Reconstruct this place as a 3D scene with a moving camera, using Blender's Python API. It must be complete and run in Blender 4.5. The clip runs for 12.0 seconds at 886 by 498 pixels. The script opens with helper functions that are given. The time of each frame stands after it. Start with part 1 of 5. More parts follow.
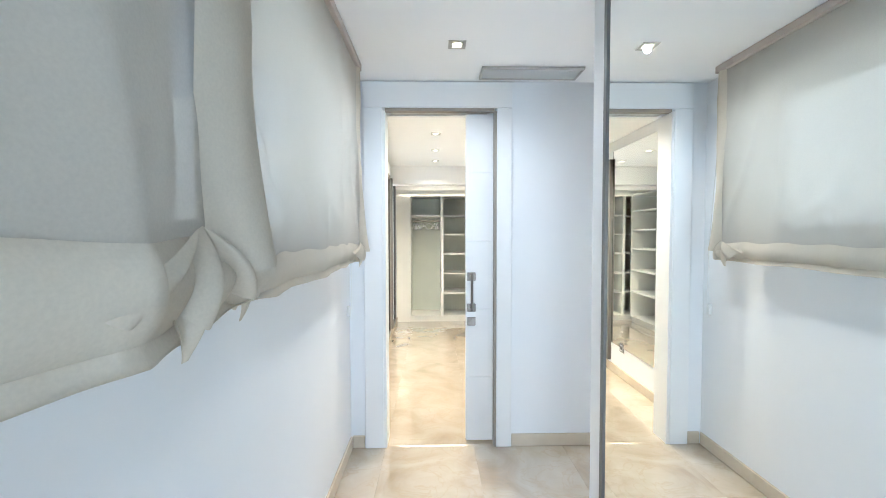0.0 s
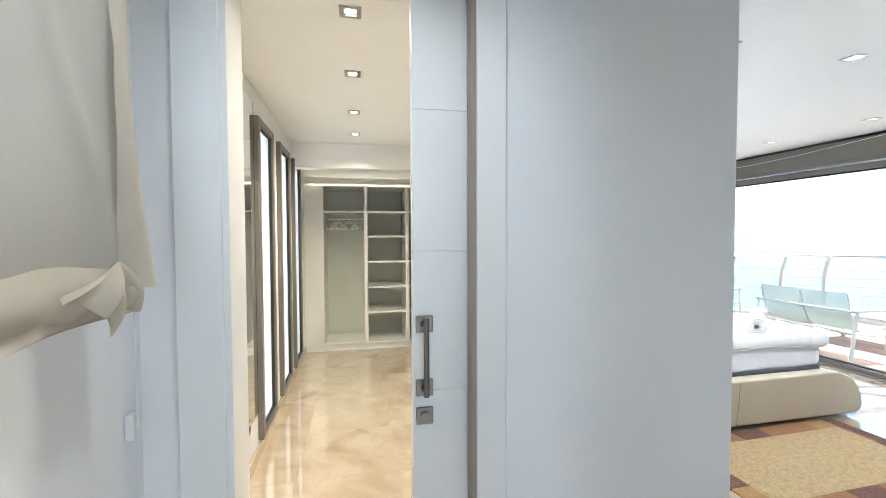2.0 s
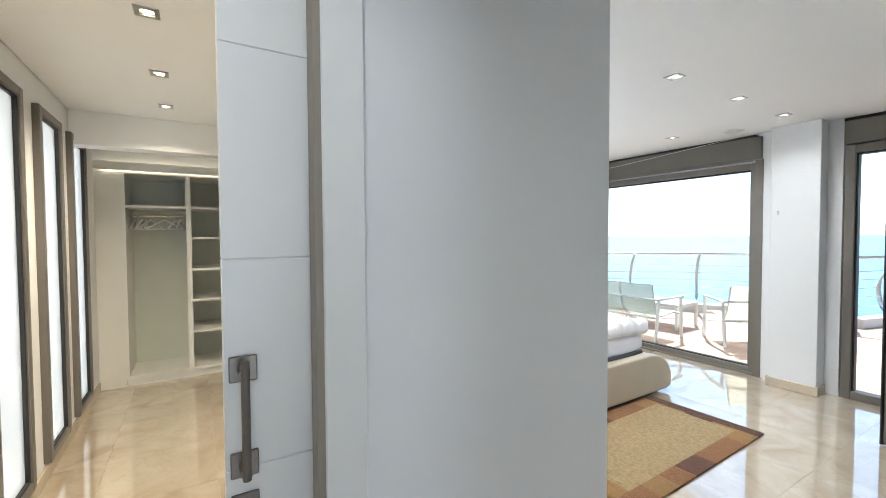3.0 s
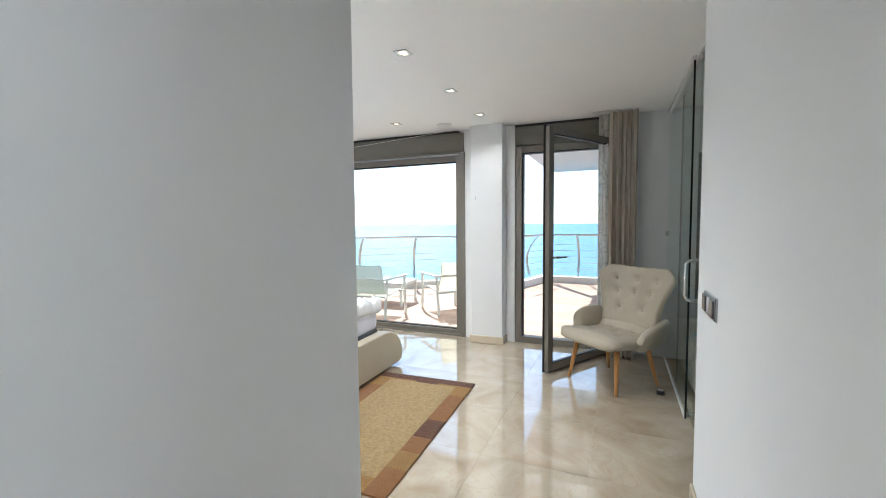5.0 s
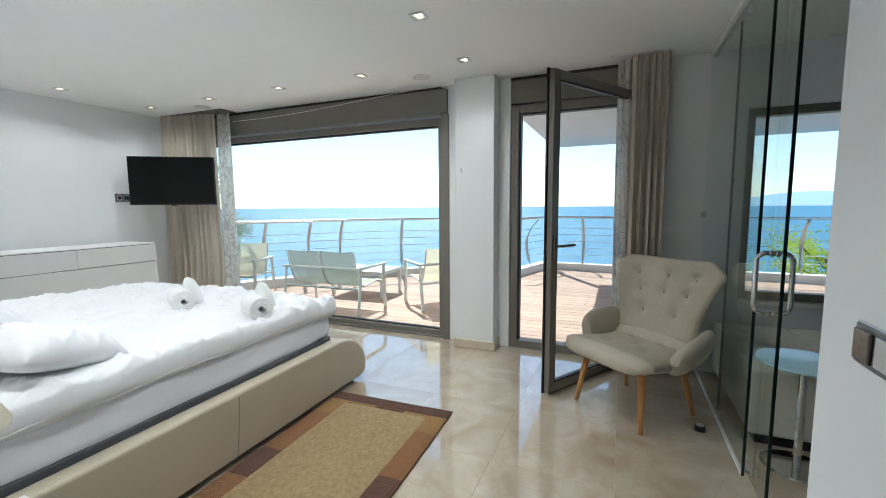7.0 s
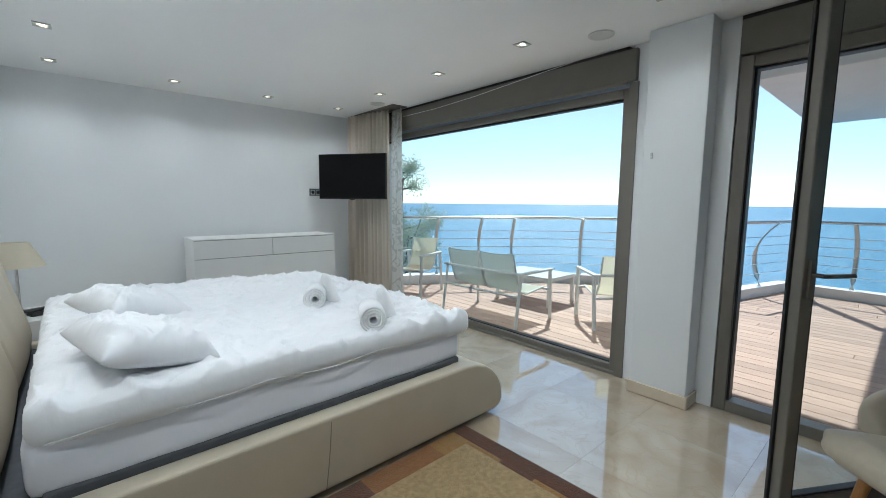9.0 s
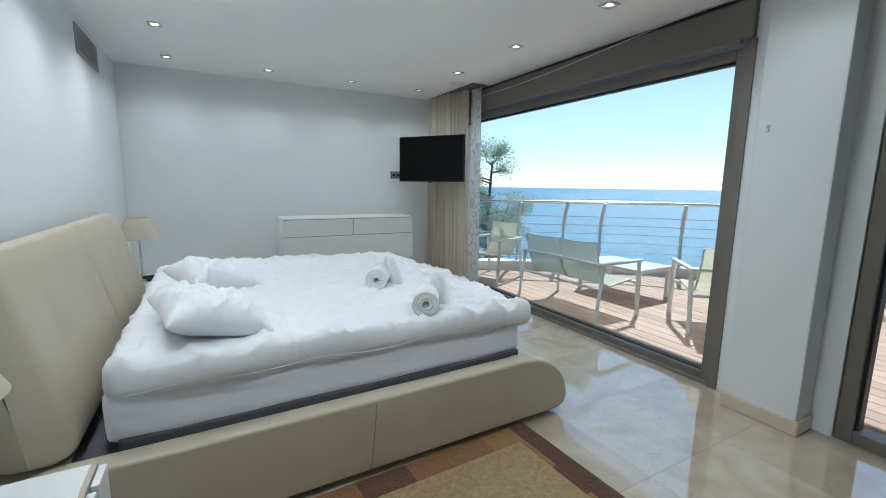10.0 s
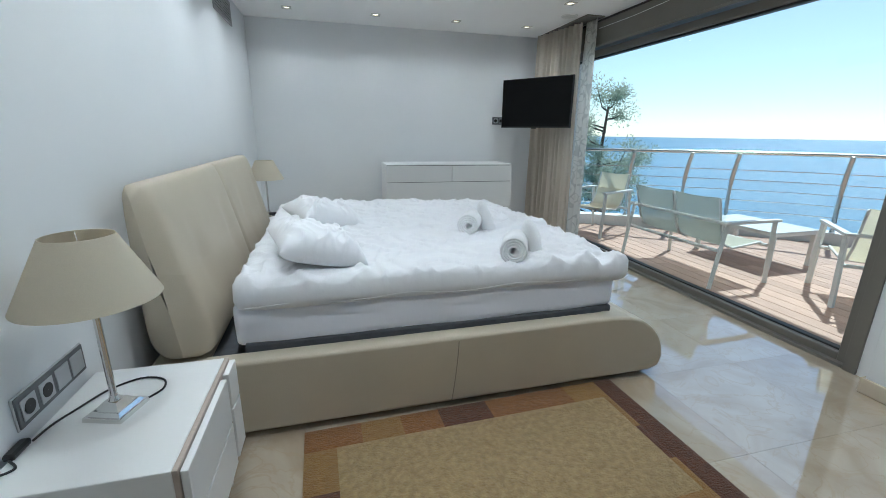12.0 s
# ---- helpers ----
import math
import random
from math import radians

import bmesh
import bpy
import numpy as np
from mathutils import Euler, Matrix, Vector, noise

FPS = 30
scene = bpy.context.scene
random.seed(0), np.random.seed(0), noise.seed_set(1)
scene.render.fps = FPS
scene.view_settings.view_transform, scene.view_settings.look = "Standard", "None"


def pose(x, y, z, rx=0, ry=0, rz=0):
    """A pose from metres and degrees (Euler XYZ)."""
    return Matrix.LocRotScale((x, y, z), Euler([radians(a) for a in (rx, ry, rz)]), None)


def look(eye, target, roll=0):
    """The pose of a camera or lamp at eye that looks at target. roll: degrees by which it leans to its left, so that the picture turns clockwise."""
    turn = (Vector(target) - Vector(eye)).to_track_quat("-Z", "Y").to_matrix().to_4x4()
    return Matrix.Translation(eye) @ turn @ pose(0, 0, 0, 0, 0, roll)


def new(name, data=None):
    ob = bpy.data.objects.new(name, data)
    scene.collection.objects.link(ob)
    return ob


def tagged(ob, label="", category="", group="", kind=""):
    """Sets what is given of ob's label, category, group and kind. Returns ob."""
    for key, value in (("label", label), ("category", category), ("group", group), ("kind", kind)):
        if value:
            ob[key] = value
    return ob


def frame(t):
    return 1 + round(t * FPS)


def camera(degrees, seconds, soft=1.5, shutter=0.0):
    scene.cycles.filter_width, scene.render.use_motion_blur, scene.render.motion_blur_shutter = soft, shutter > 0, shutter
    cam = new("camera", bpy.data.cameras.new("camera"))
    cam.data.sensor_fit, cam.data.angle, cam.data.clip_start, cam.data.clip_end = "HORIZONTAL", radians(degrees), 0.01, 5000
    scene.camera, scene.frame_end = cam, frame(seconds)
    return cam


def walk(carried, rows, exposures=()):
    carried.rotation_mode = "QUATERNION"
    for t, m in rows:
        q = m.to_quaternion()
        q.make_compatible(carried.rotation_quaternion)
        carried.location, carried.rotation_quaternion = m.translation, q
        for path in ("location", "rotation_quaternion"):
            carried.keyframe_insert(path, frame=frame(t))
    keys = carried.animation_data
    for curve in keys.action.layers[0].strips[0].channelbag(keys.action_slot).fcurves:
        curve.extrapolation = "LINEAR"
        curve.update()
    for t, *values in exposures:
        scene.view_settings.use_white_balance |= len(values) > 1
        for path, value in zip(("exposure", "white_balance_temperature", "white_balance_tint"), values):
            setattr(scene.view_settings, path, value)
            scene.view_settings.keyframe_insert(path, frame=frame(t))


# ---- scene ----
cam = camera(93.6, 12.0, 0.9)
PATH = [
    (0, (0.0, -0.07, 1.439), (0.044, 1.928, 1.367), -0.1),
    (0.5, (0.003, 0.366, 1.449), (0.053, 2.364, 1.379), -0.1),
    (1, (0.001, 0.79, 1.458), (0.089, 2.787, 1.387), -0.1),
    (1.5, (0.009, 1.133, 1.444), (0.204, 3.122, 1.374), -0.0),
    (2, (0.045, 1.395, 1.443), (0.442, 3.354, 1.377), -0.2),
    (2.5, (0.112, 1.599, 1.445), (0.806, 3.473, 1.379), -0.2),
    (3, (0.166, 1.746, 1.438), (1.197, 3.459, 1.376), -0.3),
    (3.5, (0.203, 1.917, 1.406), (1.574, 3.373, 1.357), -0.4),
    (5.5, (0.562, 2.012, 1.341), (2.441, 2.68, 1.182), -0.4),
    (6, (0.796, 2.05, 1.322), (2.685, 2.683, 1.142), -0.4),
    (6.5, (1.065, 2.095, 1.318), (2.939, 2.765, 1.125), -0.4),
    (8.5, (1.81, 2.254, 1.314), (3.301, 3.57, 1.105), 0.2),
    (9, (1.982, 2.271, 1.32), (3.293, 3.765, 1.099), 0.5),
    (9.5, (2.117, 2.27, 1.314), (3.243, 3.904, 1.063), 0.6),
    (10, (2.191, 2.267, 1.309), (3.144, 4.0, 1.008), 0.8),
    (10.5, (2.21, 2.258, 1.304), (3.016, 4.052, 0.944), 0.8),
    (11, (2.222, 2.249, 1.288), (2.902, 4.082, 0.868), 0.9),
    (11.5, (2.232, 2.247, 1.286), (2.808, 4.101, 0.804), 0.9),
    (12, (2.247, 2.242, 1.278), (2.737, 4.106, 0.742), 0.8),
]

EXPOSURES = [(0.0, 2.1, 5350, 5), (1.0, 2.15, 5500, 5), (1.75, 1.7, 5550, 5), (2.5, 1.4, 5750, 5), (3.5, 1.08, 5800, 5), (5.5, 1.1, 5900, 4), (6.5, 0.78, 5850, 2), (8.5, 0.30, 5580, 0), (9.5, 0.17, 5500, 0), (12.0, 0.13, 5430, 0)]
walk(cam, [(t, look(eye, target, roll)) for t, eye, target, roll in PATH], EXPOSURES)

# ---- world, sun and large lights ----
SUN_AZ, SUN_EL = radians(32.5), radians(53)
world = bpy.data.worlds.new("world")
scene.world = world
world.use_nodes = True
wn = world.node_tree
sky = wn.nodes.new("ShaderNodeTexSky")
sky.sky_type, sky.sun_disc = "NISHITA", False
sky.sun_elevation, sky.sun_rotation = SUN_EL, math.pi / 2 - SUN_AZ
sky.air_density, sky.dust_density, sky.ozone_density = 1.0, 0.25, 2.0
haze = wn.nodes.new("ShaderNodeHueSaturation")
haze.inputs["Saturation"].default_value, haze.inputs["Value"].default_value = 0.75, 0.85
wn.links.new(sky.outputs[0], haze.inputs["Color"])
wn.links.new(haze.outputs[0], wn.nodes["Background"].inputs[0])
wn.nodes["Background"].inputs[1].default_value = 0.15
sun_data = bpy.data.lights.new("sun", "SUN")
sun_data.energy, sun_data.angle, sun_data.color = 5.0, radians(0.6), (1.0, 0.95, 0.87)
sun = new("sun", sun_data)
sun.matrix_world = look((20 * math.cos(SUN_AZ), 20 * math.sin(SUN_AZ), 20 * math.tan(SUN_EL)), (0, 0, 0))

# Added area lamp stands in for daylight from an unseen opening.
day_data = bpy.data.lights.new("corridor_daylight_fill", "AREA")
day_data.shape, day_data.size, day_data.size_y = "RECTANGLE", 0.98, 2.14
day_data.energy, day_data.color = 10.0, (1.0, 0.99, 0.98)
corridor_daylight_fill = new("corridor_daylight_fill", day_data)
corridor_daylight_fill.matrix_world = look((0.045, -2.62, 1.11), (0.045, 2.0, 1.11))

# ---- materials ----
def mat(name, col, rough=0.6, metal=0.0, col2=None, scale=8.0, detail=4.0, bump=0.0, bump_scale=60.0, spec=0.5, stretch=(1, 1, 1), rand=0.0, coat=0.0, sheen=0.0, bump_dist=0.01):
    m = bpy.data.materials.new(name)
    m.use_nodes = True
    nt = m.node_tree
    b = nt.nodes["Principled BSDF"]
    b.inputs["Roughness"].default_value, b.inputs["Metallic"].default_value = rough, metal
    b.inputs["Specular IOR Level"].default_value = spec
    b.inputs["Coat Weight"].default_value = coat
    b.inputs["Sheen Weight"].default_value = sheen
    b.inputs["Base Color"].default_value = (*col, 1)
    tc = nt.nodes.new("ShaderNodeTexCoord")
    mp = nt.nodes.new("ShaderNodeMapping")
    mp.inputs["Scale"].default_value = stretch
    nt.links.new(tc.outputs["Object"], mp.inputs[0])
    if col2:
        n = nt.nodes.new("ShaderNodeTexNoise")
        n.inputs["Scale"].default_value, n.inputs["Detail"].default_value = scale, detail
        nt.links.new(mp.outputs[0], n.inputs["Vector"])
        r = nt.nodes.new("ShaderNodeMapRange")
        r.inputs[1].default_value, r.inputs[2].default_value = 0.3, 0.7
        nt.links.new(n.outputs[0], r.inputs[0])
        mx = nt.nodes.new("ShaderNodeMix")
        mx.data_type = "RGBA"
        mx.inputs[6].default_value, mx.inputs[7].default_value = (*col, 1), (*col2, 1)
        nt.links.new(r.outputs[0], mx.inputs[0])
        out = mx.outputs[2]
        if rand:
            oi = nt.nodes.new("ShaderNodeObjectInfo")
            hs = nt.nodes.new("ShaderNodeHueSaturation")
            rr = nt.nodes.new("ShaderNodeMapRange")
            rr.inputs[3].default_value, rr.inputs[4].default_value = 1 - rand, 1 + rand
            nt.links.new(oi.outputs["Random"], rr.inputs[0])
            nt.links.new(rr.outputs[0], hs.inputs["Value"])
            nt.links.new(out, hs.inputs["Color"])
            out = hs.outputs[0]
        nt.links.new(out, b.inputs["Base Color"])
    if bump:
        n2 = nt.nodes.new("ShaderNodeTexNoise")
        n2.inputs["Scale"].default_value, n2.inputs["Detail"].default_value = bump_scale, 4
        nt.links.new(mp.outputs[0], n2.inputs["Vector"])
        bp = nt.nodes.new("ShaderNodeBump")
        bp.inputs["Strength"].default_value, bp.inputs["Distance"].default_value = bump, bump_dist
        nt.links.new(n2.outputs[0], bp.inputs["Height"])
        nt.links.new(bp.outputs[0], b.inputs["Normal"])
    return m


def emit(name, col, strength):
    m = bpy.data.materials.new(name)
    m.use_nodes = True
    b = m.node_tree.nodes["Principled BSDF"]
    b.inputs["Base Color"].default_value = (*col, 1)
    b.inputs["Emission Color"].default_value, b.inputs["Emission Strength"].default_value = (*col, 1), strength
    return m


def clear(name, tint=(1, 1, 1), gloss=1.0):
    """Thin clear sheet: see-through with a Fresnel gloss."""
    m = bpy.data.materials.new(name)
    m.use_nodes = True
    nt = m.node_tree
    nt.nodes.remove(nt.nodes["Principled BSDF"])
    t, g, f, mx = (nt.nodes.new("ShaderNode" + k) for k in ("BsdfTransparent", "BsdfGlossy", "LayerWeight", "MixShader"))
    pw, sc = nt.nodes.new("ShaderNodeMath"), nt.nodes.new("ShaderNodeMath")
    pw.operation, sc.operation = "POWER", "MULTIPLY_ADD"
    pw.inputs[1].default_value = 5.0
    sc.inputs[1].default_value, sc.inputs[2].default_value = 0.45, 0.022
    t.inputs[0].default_value = (*tint, 1)
    g.inputs["Roughness"].default_value = 0.0
    g.inputs[0].default_value = (gloss, gloss, gloss, 1)
    f.inputs[0].default_value = 0.5
    nt.links.new(f.outputs["Facing"], pw.inputs[0])
    nt.links.new(pw.outputs[0], sc.inputs[0])
    nt.links.new(sc.outputs[0], mx.inputs[0])
    nt.links.new(t.outputs[0], mx.inputs[1])
    nt.links.new(g.outputs[0], mx.inputs[2])
    nt.links.new(mx.outputs[0], nt.nodes["Material Output"].inputs[0])
    return m


def cloth(name, col, through_amount=0.4, pattern=False, clearness=0.0, weave=500.0, ribs=False):
    """Thin woven cloth that lets some light through; a scroll pattern if asked."""
    m = bpy.data.materials.new(name)
    m.use_nodes = True
    nt = m.node_tree
    nt.nodes.remove(nt.nodes["Principled BSDF"])
    d, tr, tp, m1, m2 = (nt.nodes.new("ShaderNode" + k) for k in ("BsdfDiffuse", "BsdfTranslucent", "BsdfTransparent", "MixShader", "MixShader"))
    tc = nt.nodes.new("ShaderNodeTexCoord")
    n = nt.nodes.new("ShaderNodeTexNoise")
    n.inputs["Scale"].default_value = weave
    mp = nt.nodes.new("ShaderNodeMapping")
    mp.inputs["Scale"].default_value = (0.2, 0.2, 1) if ribs else (1, 1, 1)
    nt.links.new(tc.outputs["Object"], mp.inputs[0])
    nt.links.new(mp.outputs[0], n.inputs["Vector"])
    ramp = nt.nodes.new("ShaderNodeValToRGB")
    ramp.color_ramp.elements[0].position, ramp.color_ramp.elements[1].position = 0.3, 0.7
    ramp.color_ramp.elements[0].color = (*[c * 0.94 for c in col], 1)
    ramp.color_ramp.elements[1].color = (*col, 1)
    nt.links.new(n.outputs[0], ramp.inputs[0])
    out = ramp.outputs[0]
    if pattern:
        w = nt.nodes.new("ShaderNodeTexNoise")
        w.inputs["Scale"].default_value, w.inputs["Detail"].default_value, w.inputs["Distortion"].default_value = 7.0, 0.0, 1.4
        nt.links.new(tc.outputs["Object"], w.inputs["Vector"])
        r2 = nt.nodes.new("ShaderNodeValToRGB")
        e = r2.color_ramp.elements
        e[0].position, e[0].color = 0.44, (0, 0, 0, 1)
        e[1].position, e[1].color = 0.56, (0, 0, 0, 1)
        for pos in (0.47, 0.53):
            k = e.new(pos)
            k.color = (1, 1, 1, 1)
        nt.links.new(w.outputs[0], r2.inputs[0])
        mx = nt.nodes.new("ShaderNodeMix")
        mx.data_type = "RGBA"
        mx.inputs[7].default_value = (*[c * 0.75 for c in col], 1)
        nt.links.new(r2.outputs[0], mx.inputs[0])
        nt.links.new(out, mx.inputs[6])
        out = mx.outputs[2]
    nt.links.new(out, d.inputs[0])
    nt.links.new(out, tr.inputs[0])
    m1.inputs[0].default_value = through_amount
    nt.links.new(d.outputs[0], m1.inputs[1])
    nt.links.new(tr.outputs[0], m1.inputs[2])
    m2.inputs[0].default_value = clearness
    nt.links.new(m1.outputs[0], m2.inputs[1])
    nt.links.new(tp.outputs[0], m2.inputs[2])
    nt.links.new(m2.outputs[0], nt.nodes["Material Output"].inputs[0])
    return m


M_WALL = mat("wall_paint", (0.80, 0.81, 0.82), 0.75, col2=(0.77, 0.78, 0.80), scale=1.5, bump=0.04, bump_scale=220)
M_CEIL = mat("ceiling_paint", (0.88, 0.88, 0.87), 0.85, col2=(0.86, 0.86, 0.86), scale=1.2, bump=0.03, bump_scale=200)
M_LACQ = mat("white_lacquer", (0.80, 0.80, 0.79), 0.32, col2=(0.77, 0.77, 0.77), scale=3, bump=0.01, bump_scale=90)
M_CLOSET = mat("closet_melamine", (0.78, 0.77, 0.72), 0.5, col2=(0.74, 0.73, 0.68), scale=3)
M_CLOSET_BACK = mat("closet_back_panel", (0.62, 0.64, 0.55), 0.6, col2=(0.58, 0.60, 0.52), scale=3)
M_FRAME = mat("window_frame_bronze_grey", (0.20, 0.185, 0.16), 0.42, 0.3, col2=(0.185, 0.17, 0.15), scale=5, bump=0.02, bump_scale=300)
# Black of the gaskets, also used to paint shade into gaps.
M_FRAME_D = mat("window_gasket_black", (0.02, 0.02, 0.02), 0.5)
M_SHUTTER = mat("shutter_box_grey", (0.17, 0.16, 0.135), 0.5, 0.1, col2=(0.155, 0.145, 0.12), scale=4)
M_GLASS = clear("window_glass", (0.97, 0.985, 0.98), 0.9)
M_GLASS_G = clear("partition_glass", (0.95, 0.975, 0.965), 1.0)
M_GLASS_E = mat("glass_edge_dark_green", (0.01, 0.02, 0.018), 0.15)
# Taupe carries the shade on the door's white reveal faces.
M_REVEAL_SHADE = mat("taupe_reveal_shade", (0.30, 0.265, 0.225), 0.5, col2=(0.27, 0.24, 0.20), scale=6)
M_HEADRAIL = mat("taupe_headrail", (0.46, 0.40, 0.35), 0.45, col2=(0.43, 0.37, 0.32), scale=6)
M_STEEL = mat("brushed_steel", (0.55, 0.54, 0.52), 0.28, 1.0, col2=(0.48, 0.47, 0.45), scale=40, stretch=(1, 1, 8))
M_NICKEL = mat("satin_nickel_dark", (0.21, 0.185, 0.16), 0.45, 1.0, col2=(0.18, 0.16, 0.14), scale=60)
M_RAIL = mat("polished_rail_steel", (0.68, 0.67, 0.65), 0.16, 1.0, col2=(0.62, 0.61, 0.59), scale=30)
M_CHROME = mat("chrome", (0.75, 0.74, 0.72), 0.08, 1.0)
M_MIRROR = mat("mirror_silver", (0.93, 0.95, 0.94), 0.0, 1.0)
M_MFRAME = mat("mirror_edge_profile", (0.16, 0.16, 0.155), 0.4, 0.4)
M_LEATHER = mat("taupe_leather", (0.52, 0.46, 0.355), 0.42, col2=(0.49, 0.43, 0.33), scale=5, bump=0.12, bump_scale=260)
M_SEAM = mat("leather_seam", (0.27, 0.24, 0.19), 0.6)
M_SHEET = mat("white_cotton", (0.77, 0.77, 0.79), 0.85, col2=(0.75, 0.75, 0.78), scale=5, bump=0.14, bump_scale=22, stretch=(1, 2.6, 1), sheen=0.2, bump_dist=0.012)
M_MATT = mat("mattress_jersey", (0.79, 0.79, 0.86), 0.9, col2=(0.75, 0.76, 0.83), scale=4, bump=0.08, bump_scale=30)
M_SLAT = mat("bed_base_grey_fabric", (0.10, 0.105, 0.115), 0.9, col2=(0.08, 0.085, 0.095), scale=30, bump=0.2, bump_scale=200)
M_TOWEL = mat("terry_towel", (0.84, 0.84, 0.84), 0.95, col2=(0.80, 0.80, 0.81), scale=120, bump=0.2, bump_scale=350)
M_TV = mat("tv_black_panel", (0.004, 0.004, 0.004), 0.3, spec=0.15)
M_TVB = mat("tv_bezel", (0.02, 0.02, 0.02), 0.4)
M_PLASTIC_B = mat("black_plastic", (0.012, 0.012, 0.013), 0.35)
M_PLASTIC_G = mat("graphite_plate", (0.17, 0.175, 0.185), 0.35, 0.4, col2=(0.15, 0.155, 0.165), scale=50)
M_PLASTIC_S = mat("silver_switch", (0.55, 0.56, 0.58), 0.35, 0.5)
M_ROCKER = mat("bronze_grey_rocker", (0.16, 0.145, 0.13), 0.25, 0.7, col2=(0.13, 0.12, 0.11), scale=40)
M_PLASTIC_W = mat("white_plastic", (0.75, 0.75, 0.74), 0.4)
M_CHAIR = mat("cream_wool", (0.42, 0.37, 0.285), 0.5, col2=(0.395, 0.345, 0.265), scale=40, bump=0.1, bump_scale=300, sheen=0.1)
M_OAK = mat("oak_leg", (0.56, 0.28, 0.09), 0.4, col2=(0.47, 0.22, 0.065), scale=25, stretch=(6, 6, 1), bump=0.05, bump_scale=80)
M_SHADE = cloth("linen_shade", (0.76, 0.70, 0.58), 0.4, weave=420)
M_CURTAIN = cloth("curtain_taupe", (0.68, 0.61, 0.52), 0.3, weave=180, ribs=True)
M_CURTAIN_P = cloth("curtain_sheer_scroll", (0.80, 0.78, 0.73), 0.5, pattern=True, clearness=0.04)
M_BLIND = cloth("blind_linen_sheer", (0.54, 0.50, 0.43), 0.40, clearness=0.03, weave=260)
M_BLIND_H = cloth("blind_linen_folded", (0.64, 0.58, 0.48), 0.25, weave=260)
M_SKIRT = mat("marble_baseboard", (0.66, 0.58, 0.46), 0.25, col2=(0.58, 0.49, 0.37), scale=6)
M_TSLING_C = cloth("terrace_cream_mesh", (0.80, 0.74, 0.55), 0.4, clearness=0.06, weave=400)
M_TSLING = cloth("terrace_sling_mesh", (0.62, 0.66, 0.56), 0.35, clearness=0.12, weave=400)
M_TFRAME = mat("terrace_frame_white", (0.72, 0.73, 0.71), 0.45, col2=(0.68, 0.69, 0.67), scale=6)
M_TTOP = mat("terrace_table_top", (0.75, 0.78, 0.77), 0.15)
M_KERB = mat("white_render", (0.80, 0.79, 0.77), 0.8, col2=(0.74, 0.73, 0.71), scale=3, bump=0.15, bump_scale=120)
M_DECK = mat("weathered_deck", (0.50, 0.345, 0.26), 0.7, col2=(0.42, 0.275, 0.20), scale=9, stretch=(8, 0.7, 8), rand=0.14, bump=0.15, bump_scale=30)
M_DECK_GAP = mat("deck_underlay", (0.07, 0.06, 0.05), 0.9)
M_DRAWER_WOOD = mat("pale_oak_edge", (0.50, 0.42, 0.36), 0.5, col2=(0.45, 0.38, 0.32), scale=20, stretch=(1, 8, 1))
M_SPOT = emit("spot_bulb", (1.0, 0.84, 0.58), 4.0)
M_STRIP = emit("warm_light_strip", (1.0, 0.82, 0.58), 3.0)
M_VENTD = mat("vent_dark", (0.05, 0.05, 0.05), 0.7)
M_VENT = mat("vent_grey_white", (0.62, 0.63, 0.62), 0.45)
M_VENT_G = mat("vent_mid_grey", (0.30, 0.30, 0.29), 0.5)
M_TEAL = mat("bluish_glass_top", (0.45, 0.68, 0.74), 0.05)
M_BENCH = mat("tufted_bench_beige", (0.70, 0.66, 0.58), 0.8, col2=(0.65, 0.61, 0.53), scale=12, bump=0.1)


